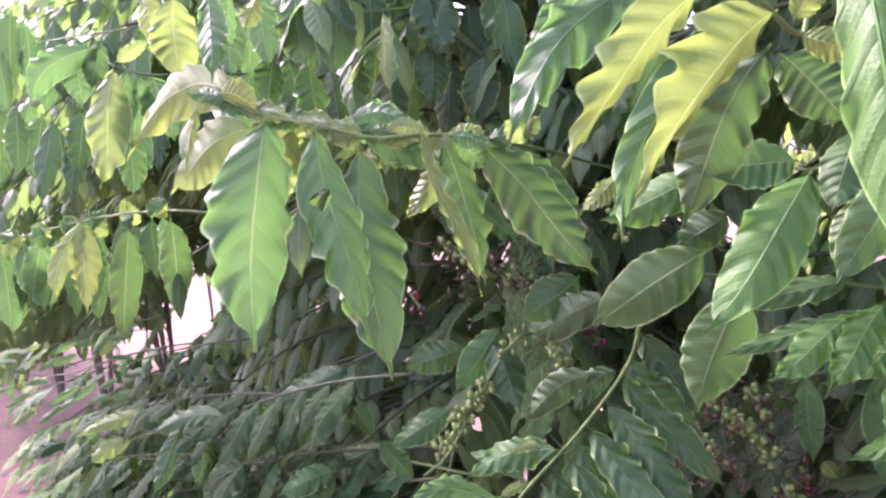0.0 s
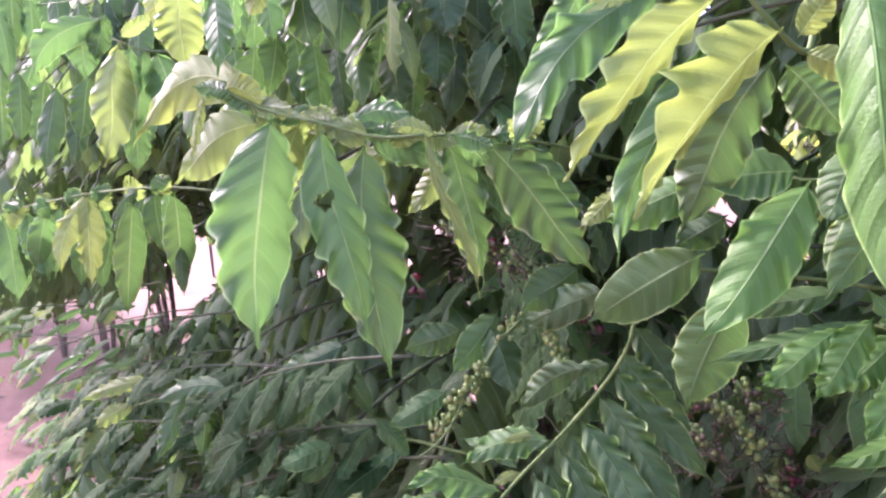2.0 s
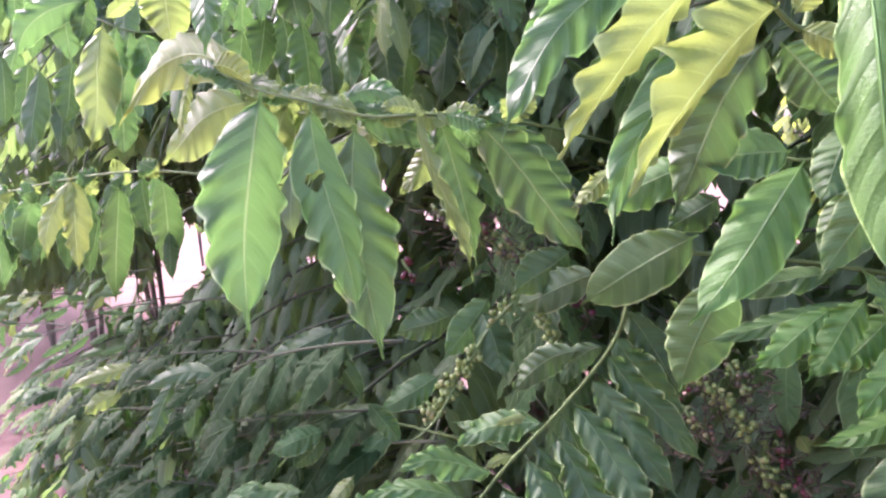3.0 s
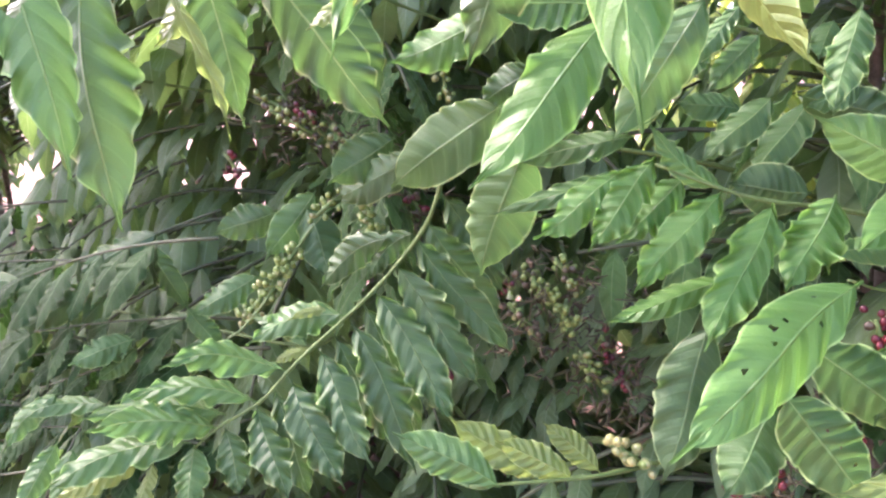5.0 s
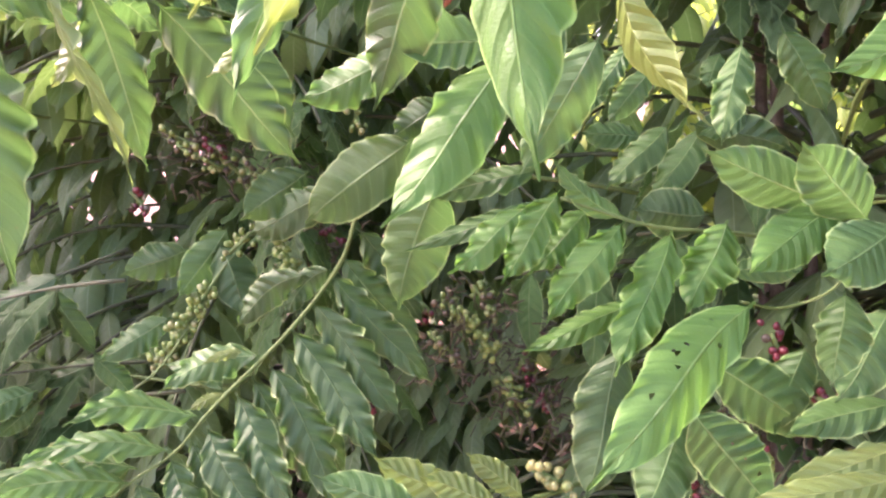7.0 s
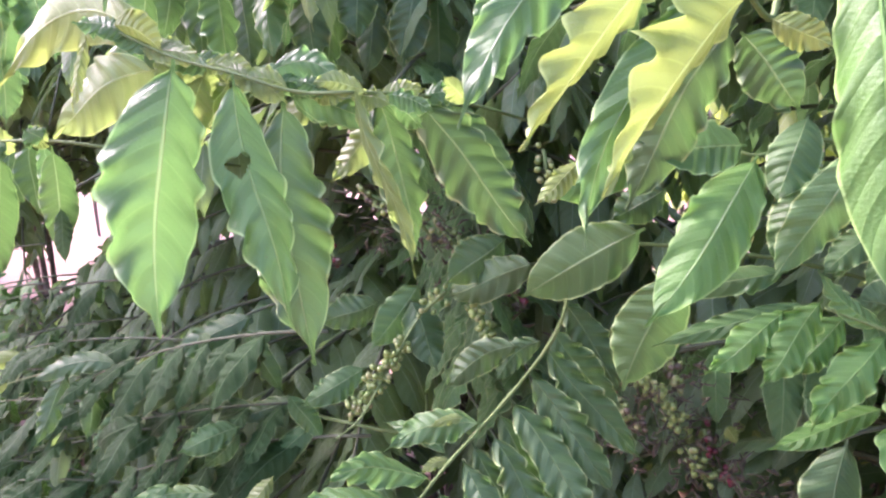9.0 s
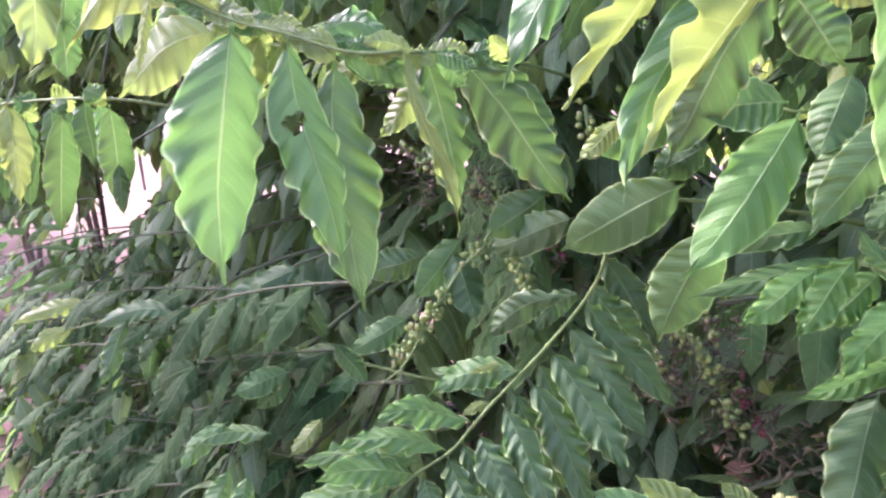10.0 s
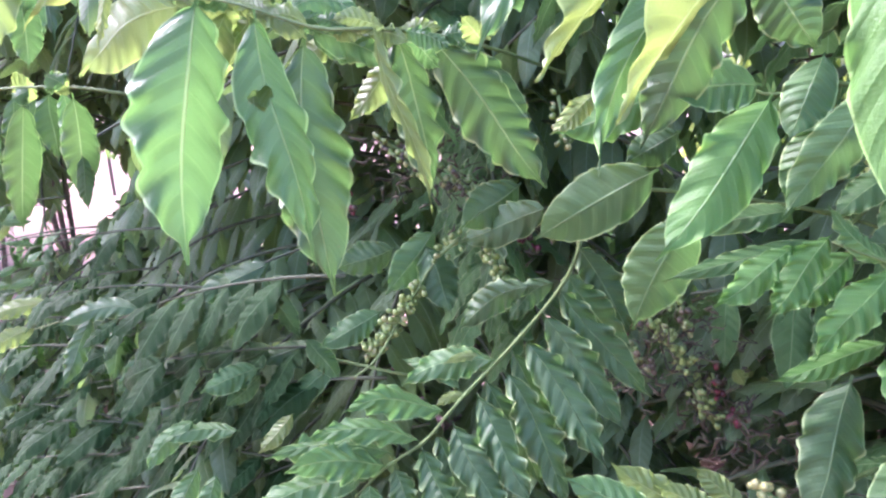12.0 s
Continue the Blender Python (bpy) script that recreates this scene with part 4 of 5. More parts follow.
leaf(right_end, (0.552, 1.26, 0.925), (0.533, 1.249, 0.918), 0.013, (0.19, -0.74, 0.64), LIME, wave=0.6)
leaf(right_end, (0.692, 1.248, 0.828), (0.699, 1.237, 0.815), 0.013, (-0.45, -0.77, 0.46), LIME, wave=0.6)
leaf(right_end, (0.585, 1.25, 0.84), (0.577, 1.238, 0.826), 0.013, (-0.23, -0.69, 0.69), LIME, wave=0.6)
leaf(right_end, (0.762, 1.24, 0.76), (0.77, 1.229, 0.753), 0.014, (-0.53, -0.69, 0.49), LIME, wave=0.6)
leaf(low_stem, (0.288, 0.962, 1.083), (0.396, 0.921, 0.95), 0.042, (0.07, -0.93, 0.35), DEEP, fold=0.2, wave=2.1)
leaf(low_stem, (0.302, 0.999, 1.093), (0.39, 0.983, 0.967), 0.047, (0.03, -0.99, 0.14), DEEP, fold=0.2, wave=2.1)
leaf(low_stem, (0.324, 1.032, 1.118), (0.398, 1.016, 0.991), 0.047, (-0.01, -0.99, 0.12), DEEP, fold=0.2, wave=2.1)
leaf(low_stem, (0.265, 0.939, 1.058), (0.354, 0.878, 0.93), 0.042, (-0.17, -0.93, 0.32), DEEP, fold=0.2, wave=2.3)
leaf(low_stem, (0.242, 0.926, 1.032), (0.325, 0.845, 0.904), 0.044, (-0.06, -0.86, 0.51), DEEP, fold=0.2, wave=2.3)
leaf(low_stem, (0.217, 0.907, 1.002), (0.281, 0.83, 0.863), 0.042, (0.13, -0.84, 0.53), DEEP, fold=0.2, wave=2.3)
leaf(low_stem, (0.197, 0.92, 0.985), (0.26, 0.88, 0.86), 0.036, (0.06, -0.94, 0.33), DEEP, fold=0.2, wave=2.1)
leaf(low_stem, (0.184, 0.885, 0.983), (0.24, 0.812, 0.884), 0.038, (0.03, -0.8, 0.6), DEEP, fold=0.2, wave=2.3)
leaf(low_stem, (0.156, 0.871, 0.956), (0.212, 0.8, 0.87), 0.040, (0.04, -0.76, 0.65), DEEP, fold=0.2, wave=2.3)
leaf(low_stem, (0.137, 0.875, 0.943), (0.175, 0.827, 0.843), 0.034, (0.18, -0.86, 0.48), DEEP, fold=0.2, wave=2.1)
leaf(low_stem, (0.121, 0.858, 0.934), (0.161, 0.789, 0.865), 0.036, (0.25, -0.61, 0.75), DEEP, fold=0.2, wave=2.3)
leaf(low_stem, (0.091, 0.846, 0.918), (0.111, 0.8, 0.867), 0.029, (0.2, -0.69, 0.7), DEEP, fold=0.2, wave=2.3)
leaf(low_stem, (0.228, 0.939, 1.014), (0.291, 0.9, 0.86), 0.040, (0.1, -0.95, 0.28), DEEP, fold=0.2, wave=2.1)
leaf(low_stem, (0.211, 0.918, 1.007), (0.097, 0.933, 0.971), 0.038, (-0.28, -0.8, 0.53), GREEN, sway=-0.1, wave=1.8)
leaf(low_stem, (0.148, 0.877, 0.964), (0.041, 0.825, 0.991), 0.036, (0.45, -0.57, 0.69), GREEN, sway=-0.1, wave=1.8)
leaf(low_stem, (0.12, 0.864, 0.936), (-0.002, 0.822, 0.962), 0.030, (0.34, -0.51, 0.79), GREEN, sway=-0.1, wave=1.8)
leaf(low_stem, (0.084, 0.846, 0.918), (-0.012, 0.78, 0.952), 0.039, (0.58, -0.51, 0.64), GREEN, sway=-0.1, wave=1.8)
leaf(low_stem, (0.069, 0.856, 0.913), (-0.001, 0.829, 0.945), 0.022, (0.51, -0.59, 0.63), LIME, sway=-0.1, wave=1.2)
leaf(low_stem, (0.262, 0.977, 1.078), (0.17, 1.019, 1.008), 0.039, (-0.46, -0.89, 0.07), DEEP, sway=-0.1, wave=1.2)
leaf(low_stem, (0.169, 0.913, 0.972), (0.094, 0.966, 0.993), 0.020, (-0.26, -0.65, 0.71), GREEN, sway=-0.1, wave=1.2)
leaf(low_stem, (0.204, 0.923, 1.007), (0.148, 0.917, 1.004), 0.012, (0.04, -0.79, 0.62), YOUNG, sway=-0.1, wave=1.2)
leaf(low_stem, (0.173, 0.894, 0.978), (0.137, 0.883, 0.969), 0.013, (0.07, -0.76, 0.65), YOUNG, sway=-0.1, wave=1.2)
leaf(low_stem, (0.29, 0.977, 1.083), (0.232, 0.99, 1.025), 0.031, (-0.33, -0.94, 0.11), DEEP, sway=-0.1, wave=1.2)
leaf(low_stem, (0.017, 0.824, 0.901), (-0.059, 0.791, 0.879), 0.025, (0.05, -0.62, 0.78), LIME, wave=1.0)
leaf(low_stem, (0.063, 0.826, 0.914), (-0.062, 0.783, 0.892), 0.040, (0.04, -0.55, 0.83), GREEN, sway=-0.12, wave=1.0)
leaf(low_stem, (0.066, 0.826, 0.912), (0.07, 0.779, 0.86), 0.032, (-0.08, -0.75, 0.66), GREEN, wave=1.0)
leaf(low_stem, (0.03, 0.814, 0.902), (0.021, 0.779, 0.861), 0.019, (-0.34, -0.67, 0.66), YOUNG, wave=1.0)
leaf(low_stem, (0.09, 0.857, 0.926), (-0.044, 0.829, 0.94), 0.034, (0.19, -0.49, 0.85), GREEN, sway=-0.1, wave=1.8)
leaf(low_fruit_twig, (0.405, 0.791, 0.879), (0.314, 0.799, 0.942), 0.037, (0.21, -0.88, 0.42), YOUNG, wave=1.0)
leaf(low_fruit_twig, (0.46, 0.801, 0.874), (0.406, 0.817, 0.922), 0.026, (0.07, -0.92, 0.38), YOUNG, wave=1.0)
leaf(low_fruit_twig, (0.43, 0.781, 0.88), (0.355, 0.786, 0.922), 0.029, (0.12, -0.93, 0.34), YOUNG, wave=1.0)
leaf(low_fruit_twig, (0.357, 0.753, 0.893), (0.26, 0.778, 0.94), 0.038, (-0.02, -0.89, 0.45), GREEN, wave=1.0)
leaf(over, (0.39, 0.579, 1.446), (0.388, 0.501, 1.221), 0.052, (-0.59, -0.79, 0.16), FRESH, bow=0.03, sway=-0.03, fold=0.5, wave=0.8)
leaf(over, (0.443, 0.543, 1.319), (0.479, 0.513, 1.241), 0.024, (-0.79, -0.59, -0.14), LIME, sway=-0.1, wave=0.6, twist=80)
leaf(over, (0.541, 0.46, 1.301), (0.481, 0.445, 1.263), 0.021, (-0.05, -0.9, 0.42), FRESH, sway=0.15, wave=0.3)
leaf(fruit_twig, (0.269, 1.141, 1.183), (0.178, 1.104, 1.126), 0.064, (0.25, -0.94, 0.21), DEEP)
leaf(fruit_twig, (0.145, 1.232, 1.102), (0.065, 1.209, 1.003), 0.056, (0.13, -0.98, 0.12), GREEN)
leaf(fruit_twig, (0.127, 1.229, 1.078), (0.167, 1.166, 0.98), 0.062, (0.03, -0.84, 0.54), DEEP)
leaf(fruit_twig, (0.08, 1.258, 1.068), (-0.02, 1.254, 1.035), 0.056, (0.01, -0.99, 0.1), DEEP)
leaf(fruit_twig, (0.06, 1.187, 0.985), (-0.038, 1.161, 0.937), 0.045, (-0.02, -0.86, 0.5), GREEN)
leaf(low_left, (-0.145, 1.225, 0.882), (-0.235, 1.191, 0.857), 0.046, (0.13, -0.8, 0.58), GREEN, wave=1)
leaf(low_left, (-0.146, 1.233, 0.866), (-0.206, 1.207, 0.823), 0.033, (0.16, -0.93, 0.32), GREEN, wave=1)
leaf(low_left, (-0.166, 1.367, 0.976), (-0.285, 1.333, 0.864), 0.055, (0.01, -0.96, 0.28), DEEP)
leaf(low_left, (-0.248, 1.362, 0.932), (-0.391, 1.333, 0.859), 0.055, (0.02, -0.94, 0.35), DEEP)
leaf(low_left, (-0.159, 1.422, 1.01), (-0.316, 1.413, 0.94), 0.057, (-0.15, -0.89, 0.43), DEEP)
leaf(low_left, (-0.164, 1.37, 1.002), (-0.102, 1.356, 0.882), 0.043, (0.09, -0.98, 0.17), DEEP)
leaf(low_left, (-0.425, 1.46, 0.911), (-0.599, 1.457, 0.883), 0.047, (-0.08, -0.78, 0.61), DEEP, sway=-0.1)
leaf(low_left, (-0.523, 1.459, 0.903), (-0.564, 1.394, 0.784), 0.041, (0.29, -0.88, 0.38), DEEP)
leaf(low_left, (-0.471, 1.457, 0.884), (-0.486, 1.423, 0.777), 0.040, (0.55, -0.82, 0.18), DEEP)
leaf(low_left, (-0.388, 1.434, 0.865), (-0.473, 1.402, 0.763), 0.044, (0.08, -0.97, 0.24), GREEN)
leaf(low_left, (-0.229, 1.148, 0.833), (-0.304, 1.119, 0.758), 0.034, (-0.12, -0.88, 0.46), GREEN, sway=-0.1)
leaf(low_left, (-0.212, 1.092, 0.785), (-0.248, 1.032, 0.711), 0.035, (0.32, -0.81, 0.49), GREEN)
leaf(low_left, (-0.177, 1.063, 0.792), (-0.195, 1.013, 0.718), 0.031, (0.12, -0.84, 0.53), GREEN)
leaf(low_left, (-0.163, 1.146, 0.812), (-0.282, 1.124, 0.803), 0.033, (0.04, -0.56, 0.82), GREEN, sway=-0.08)
leaf(low_left, (-0.07, 1.101, 0.86), (-0.119, 1.075, 0.811), 0.027, (-0.13, -0.82, 0.56), YOUNG)
leaf(low_left, (-0.075, 1.26, 0.919), (-0.018, 1.231, 0.847), 0.035, (0.1, -0.89, 0.44), GREEN)
leaf(low_left, (-0.055, 1.306, 0.89), (-0.182, 1.284, 0.872), 0.040, (0.02, -0.71, 0.7), DEEP)
leaf(low_left, (-0.019, 1.255, 0.878), (-0.132, 1.205, 0.801), 0.041, (-0.07, -0.79, 0.61), GREEN)
leaf(low_left, (-0.72, 1.602, 0.835), (-0.795, 1.547, 0.799), 0.042, (0.29, -0.78, 0.56), YOUNG, sway=-0.1)
leaf(low_left, (-0.73, 1.706, 0.862), (-0.892, 1.652, 0.83), 0.042, (0.15, -0.79, 0.6), YOUNG, sway=-0.1)
leaf(left_low, (-0.953, 1.445, 1.292), (-0.971, 1.426, 1.134), 0.041, (0.61, -0.8, 0.03), DEEP)
leaf(left_low, (-0.992, 1.537, 1.293), (-0.967, 1.52, 1.156), 0.049, (0.32, -0.93, 0.17), GREEN)
leaf(left_low, (-0.98, 1.568, 1.296), (-0.957, 1.551, 1.159), 0.048, (0.82, -0.54, 0.2), DEEP)
leaf(left_low, (-0.982, 1.622, 1.298), (-0.978, 1.596, 1.084), 0.061, (0.29, -0.95, 0.12), GREEN)
leaf(left_low, (-0.83, 1.47, 1.305), (-0.836, 1.452, 1.159), 0.045, (0.92, -0.4, 0.02), DEEP)
leaf(left_low, (-0.89, 1.601, 1.306), (-0.88, 1.58, 1.139), 0.048, (0.49, -0.86, 0.13), DEEP)
leaf(left_low, (-0.857, 1.613, 1.31), (-0.875, 1.593, 1.143), 0.045, (0.6, -0.8, 0.03), GREEN)
leaf(left_low, (-0.789, 1.585, 1.315), (-0.79, 1.561, 1.117), 0.046, (0.86, -0.51, 0.06), GREEN)
leaf(left_low, (-0.672, 1.456, 1.319), (-0.667, 1.436, 1.158), 0.046, (0.41, -0.9, 0.12), DEEP)
leaf(left_low, (-0.734, 1.588, 1.32), (-0.745, 1.561, 1.104), 0.048, (0.81, -0.58, 0.03), GREEN)
leaf(left_low, (-0.63, 1.5, 1.325), (-0.639, 1.485, 1.199), 0.042, (0.28, -0.95, 0.1), DEEP)
leaf(left_low, (-0.681, 1.654, 1.328), (-0.705, 1.633, 1.162), 0.059, (0.14, -0.99, 0.1), DEEP)
leaf(left_low, (-0.599, 1.567, 1.332), (-0.59, 1.55, 1.195), 0.057, (0.76, -0.64, 0.13), DEEP)
leaf(left_low, (-0.495, 1.414, 1.333), (-0.477, 1.396, 1.189), 0.038, (0.56, -0.81, 0.17), GREEN)
leaf(far_hang, (-1.294, 1.967, 1.877), (-1.277, 1.913, 1.68), 0.075, (0.94, -0.29, 0.16), GREEN)
leaf(far_hang, (-1.313, 2.032, 1.972), (-1.321, 1.979, 1.785), 0.069, (0.82, -0.56, 0.13), GREEN)
leaf(far_hang, (-1.117, 1.823, 1.843), (-1.061, 1.765, 1.62), 0.055, (0.77, -0.55, 0.33), GREEN)
leaf(far_hang, (-1.109, 1.898, 1.93), (-1.111, 1.837, 1.681), 0.070, (0.87, -0.47, 0.11), DEEP)
leaf(far_hang, (-1.117, 1.95, 1.926), (-1.078, 1.894, 1.71), 0.060, (0.89, -0.36, 0.26), GREEN)
leaf(far_hang, (-1.205, 2.189, 1.966), (-1.2, 2.124, 1.677), 0.077, (0.59, -0.78, 0.19), GREEN)
leaf(far_hang, (-1.145, 2.132, 1.981), (-1.097, 2.067, 1.695), 0.068, (0.18, -0.95, 0.25), DEEP)
leaf(far_hang, (-0.966, 1.944, 1.862), (-0.94, 1.884, 1.626), 0.060, (0, -0.97, 0.24), DEEP)
leaf(far_hang, (-1.079, 2.168, 1.91), (-1.049, 2.113, 1.71), 0.082, (0.2, -0.94, 0.29), GREEN)
leaf(far_hang, (-0.995, 2.121, 1.903), (-0.966, 2.062, 1.667), 0.070, (-0, -0.97, 0.24), DEEP)
leaf(far_hang, (-0.961, 2.158, 1.993), (-0.991, 2.094, 1.717), 0.063, (0.13, -0.97, 0.21), DEEP)
leaf(far_hang, (-0.705, 1.771, 1.794), (-0.681, 1.718, 1.61), 0.065, (-0.03, -0.96, 0.27), DEEP)
leaf(far_hang, (-0.797, 2.037, 1.938), (-0.817, 1.979, 1.708), 0.062, (0.89, -0.45, 0.04), GREEN)
leaf(far_hang, (-1.468, 2.112, 1.686), (-1.464, 2.054, 1.46), 0.064, (0.76, -0.62, 0.17), DEEP)
leaf(far_hang, (-1.118, 1.771, 1.668), (-1.1, 1.712, 1.429), 0.053, (0.17, -0.95, 0.25), GREEN)
leaf(far_hang, (-1.375, 2.166, 1.74), (-1.365, 2.103, 1.471), 0.073, (0.48, -0.85, 0.22), DEEP)
leaf(far_hang, (-0.988, 1.709, 1.636), (-0.965, 1.657, 1.454), 0.052, (0.74, -0.61, 0.27), DEEP)
leaf(far_hang, (-1.261, 2.153, 1.741), (-1.286, 2.097, 1.533), 0.077, (0.59, -0.8, 0.14), GREEN)
leaf(far_hang, (-1.052, 1.895, 1.646), (-1.067, 1.842, 1.457), 0.071, (0.84, -0.54, 0.09), DEEP)
leaf(far_hang, (-0.853, 1.645, 1.587), (-0.866, 1.589, 1.376), 0.056, (0.29, -0.93, 0.23), DEEP)
leaf(far_hang, (-0.97, 1.903, 1.621), (-0.96, 1.846, 1.399), 0.062, (0.25, -0.93, 0.25), DEEP)
leaf(far_hang, (-0.814, 1.714, 1.61), (-0.826, 1.664, 1.45), 0.063, (0.77, -0.62, 0.13), DEEP)
leaf(far_hang, (-0.955, 2.059, 1.71), (-0.929, 1.996, 1.443), 0.060, (0.67, -0.71, 0.23), DEEP)
leaf(far_hang, (-0.954, 2.105, 1.72), (-0.933, 2.046, 1.482), 0.076, (0.15, -0.96, 0.25), GREEN)
leaf(far_hang, (-0.694, 1.723, 1.579), (-0.676, 1.669, 1.391), 0.058, (0.18, -0.94, 0.28), GREEN)
leaf(far_hang, (-0.777, 1.985, 1.693), (-0.754, 1.925, 1.451), 0.068, (0.03, -0.97, 0.24), DEEP)
leaf(top_back, (-0.309, 1.388, 1.698), (-0.304, 1.351, 1.565), 0.060, (0.33, -0.91, 0.26), DEEP)
leaf(top_back, (-0.319, 1.52, 1.757), (-0.316, 1.477, 1.569), 0.064, (0.45, -0.87, 0.21), GREEN)
leaf(top_back, (-0.271, 1.461, 1.751), (-0.258, 1.421, 1.589), 0.062, (0.15, -0.96, 0.25), GREEN)
leaf(top_back, (-0.256, 1.562, 1.785), (-0.227, 1.518, 1.593), 0.072, (-0.27, -0.95, 0.18), DEEP)
leaf(top_back, (-0.178, 1.481, 1.733), (-0.178, 1.441, 1.571), 0.057, (0.72, -0.68, 0.17), DEEP)
leaf(top_back, (-0.14, 1.428, 1.737), (-0.135, 1.389, 1.581), 0.067, (0.73, -0.65, 0.19), DEEP)
leaf(top_back, (-0.092, 1.379, 1.684), (-0.069, 1.343, 1.559), 0.056, (-0.02, -0.96, 0.27), DEEP)
leaf(top_back, (-0.043, 1.369, 1.705), (-0.046, 1.334, 1.581), 0.064, (0.13, -0.95, 0.27), DEEP)
leaf(top_back, (-0.019, 1.458, 1.7), (-0.019, 1.421, 1.567), 0.071, (0.14, -0.95, 0.26), GREEN)
leaf(top_back, (0.004, 1.539, 1.75), (0.003, 1.499, 1.589), 0.063, (0.33, -0.92, 0.22), GREEN)
leaf(top_back, (0.061, 1.339, 1.676), (0.077, 1.304, 1.56), 0.066, (0.49, -0.82, 0.31), DEEP)
leaf(top_back, (0.089, 1.334, 1.664), (0.075, 1.3, 1.551), 0.065, (-0.32, -0.89, 0.31), DEEP)
leaf(top_back, (0.125, 1.529, 1.707), (0.131, 1.488, 1.539), 0.063, (-0.39, -0.9, 0.21), DEEP)
leaf(top_back, (0.169, 1.475, 1.721), (0.186, 1.437, 1.579), 0.066, (-0.19, -0.95, 0.23), GREEN)
leaf(top_back, (0.19, 1.388, 1.669), (0.202, 1.35, 1.519), 0.056, (-0.22, -0.95, 0.23), GREEN)
leaf(top_back, (-0.38, 1.524, 1.625), (-0.354, 1.481, 1.44), 0.073, (0.21, -0.95, 0.25), DEEP)
leaf(top_back, (-0.288, 1.4, 1.588), (-0.306, 1.36, 1.431), 0.063, (0.82, -0.57, 0.05), DEEP)
leaf(top_back, (-0.262, 1.46, 1.631), (-0.278, 1.423, 1.489), 0.066, (0.78, -0.62, 0.08), DEEP)
leaf(top_back, (-0.258, 1.541, 1.651), (-0.235, 1.497, 1.46), 0.059, (0.57, -0.79, 0.25), DEEP)
leaf(top_back, (-0.178, 1.399, 1.592), (-0.153, 1.358, 1.426), 0.065, (0.7, -0.66, 0.27), GREEN)
leaf(top_back, (-0.159, 1.49, 1.595), (-0.138, 1.451, 1.449), 0.071, (-0.06, -0.97, 0.24), DEEP)
leaf(top_back, (-0.081, 1.327, 1.598), (-0.064, 1.287, 1.439), 0.054, (-0.37, -0.91, 0.18), GREEN)
leaf(top_back, (-0.063, 1.492, 1.618), (-0.078, 1.454, 1.476), 0.058, (0.49, -0.85, 0.17), GREEN)
leaf(top_back, (-0.02, 1.348, 1.562), (-0.007, 1.313, 1.443), 0.068, (-0.03, -0.96, 0.28), DEEP)
leaf(top_back, (0.022, 1.375, 1.563), (0.007, 1.337, 1.416), 0.065, (0.69, -0.71, 0.11), DEEP)
leaf(top_back, (0.06, 1.342, 1.589), (0.06, 1.308, 1.471), 0.064, (0.34, -0.9, 0.27), DEEP)
leaf(top_back, (0.083, 1.524, 1.6), (0.057, 1.483, 1.426), 0.060, (-0.18, -0.95, 0.25), DEEP)
leaf(top_back, (0.133, 1.377, 1.568), (0.134, 1.339, 1.421), 0.064, (-0.54, -0.81, 0.21), DEEP)
leaf(top_back, (0.154, 1.328, 1.553), (0.131, 1.294, 1.436), 0.065, (-0.11, -0.95, 0.3), DEEP)
leaf(top_back, (0.193, 1.468, 1.568), (0.187, 1.427, 1.401), 0.070, (0.02, -0.97, 0.24), GREEN)
leaf(upper_right, (0.437, 0.921, 1.396), (0.416, 0.893, 1.349), 0.020, (0.37, -0.9, 0.24), DRY, wave=1.6, fold=0.5)
leaf(top, (-0.1, 0.812, 1.421), (-0.145, 0.813, 1.432), 0.025, (0.11, -0.83, 0.55), GREEN, sway=-0.08)
leaf(top, (-0.081, 0.806, 1.411), (-0.048, 0.806, 1.407), 0.020, (0.06, -0.81, 0.58), YOUNG, sway=0.08)
leaf(top, (-0.065, 0.81, 1.403), (-0.119, 0.813, 1.422), 0.023, (0.2, -0.72, 0.66), GREEN, sway=-0.08)
leaf(top, (-0.054, 0.829, 1.4), (-0.017, 0.828, 1.391), 0.021, (0.02, -0.98, 0.21), GREEN, sway=0.08)
leaf(top, (-0.03, 0.807, 1.392), (-0.069, 0.808, 1.396), 0.023, (0.05, -0.77, 0.63), GREEN, sway=-0.08)
leaf(top, (-0.012, 0.801, 1.387), (0.036, 0.798, 1.359), 0.026, (0.2, -0.87, 0.45), YOUNG, sway=0.08)
leaf(top, (0.005, 0.8, 1.381), (-0.034, 0.801, 1.393), 0.018, (0.13, -0.82, 0.55), YOUNG, sway=-0.08)
leaf(top, (0.019, 0.814, 1.377), (0.055, 0.814, 1.373), 0.019, (0.03, -0.91, 0.41), GREEN, sway=0.08)
leaf(top, (0.038, 0.8, 1.371), (-0.014, 0.802, 1.384), 0.023, (0.06, -0.93, 0.35), YOUNG, sway=-0.08)
leaf(top, (0.054, 0.806, 1.369), (0.085, 0.805, 1.361), 0.020, (0.03, -0.97, 0.24), YOUNG, sway=0.08)
leaf(top, (0.071, 0.803, 1.368), (0.04, 0.804, 1.379), 0.021, (0.12, -0.88, 0.46), GREEN, sway=-0.08)
leaf(top, (0.086, 0.824, 1.369), (0.125, 0.822, 1.356), 0.025, (0.18, -0.74, 0.65), YOUNG, sway=0.08)
leaf(top, (0.104, 0.804, 1.367), (0.053, 0.805, 1.375), 0.022, (0.02, -0.97, 0.22), YOUNG, sway=-0.08)
leaf(top, (0.12, 0.809, 1.366), (0.162, 0.807, 1.349), 0.025, (0.21, -0.77, 0.6), GREEN, sway=0.08)
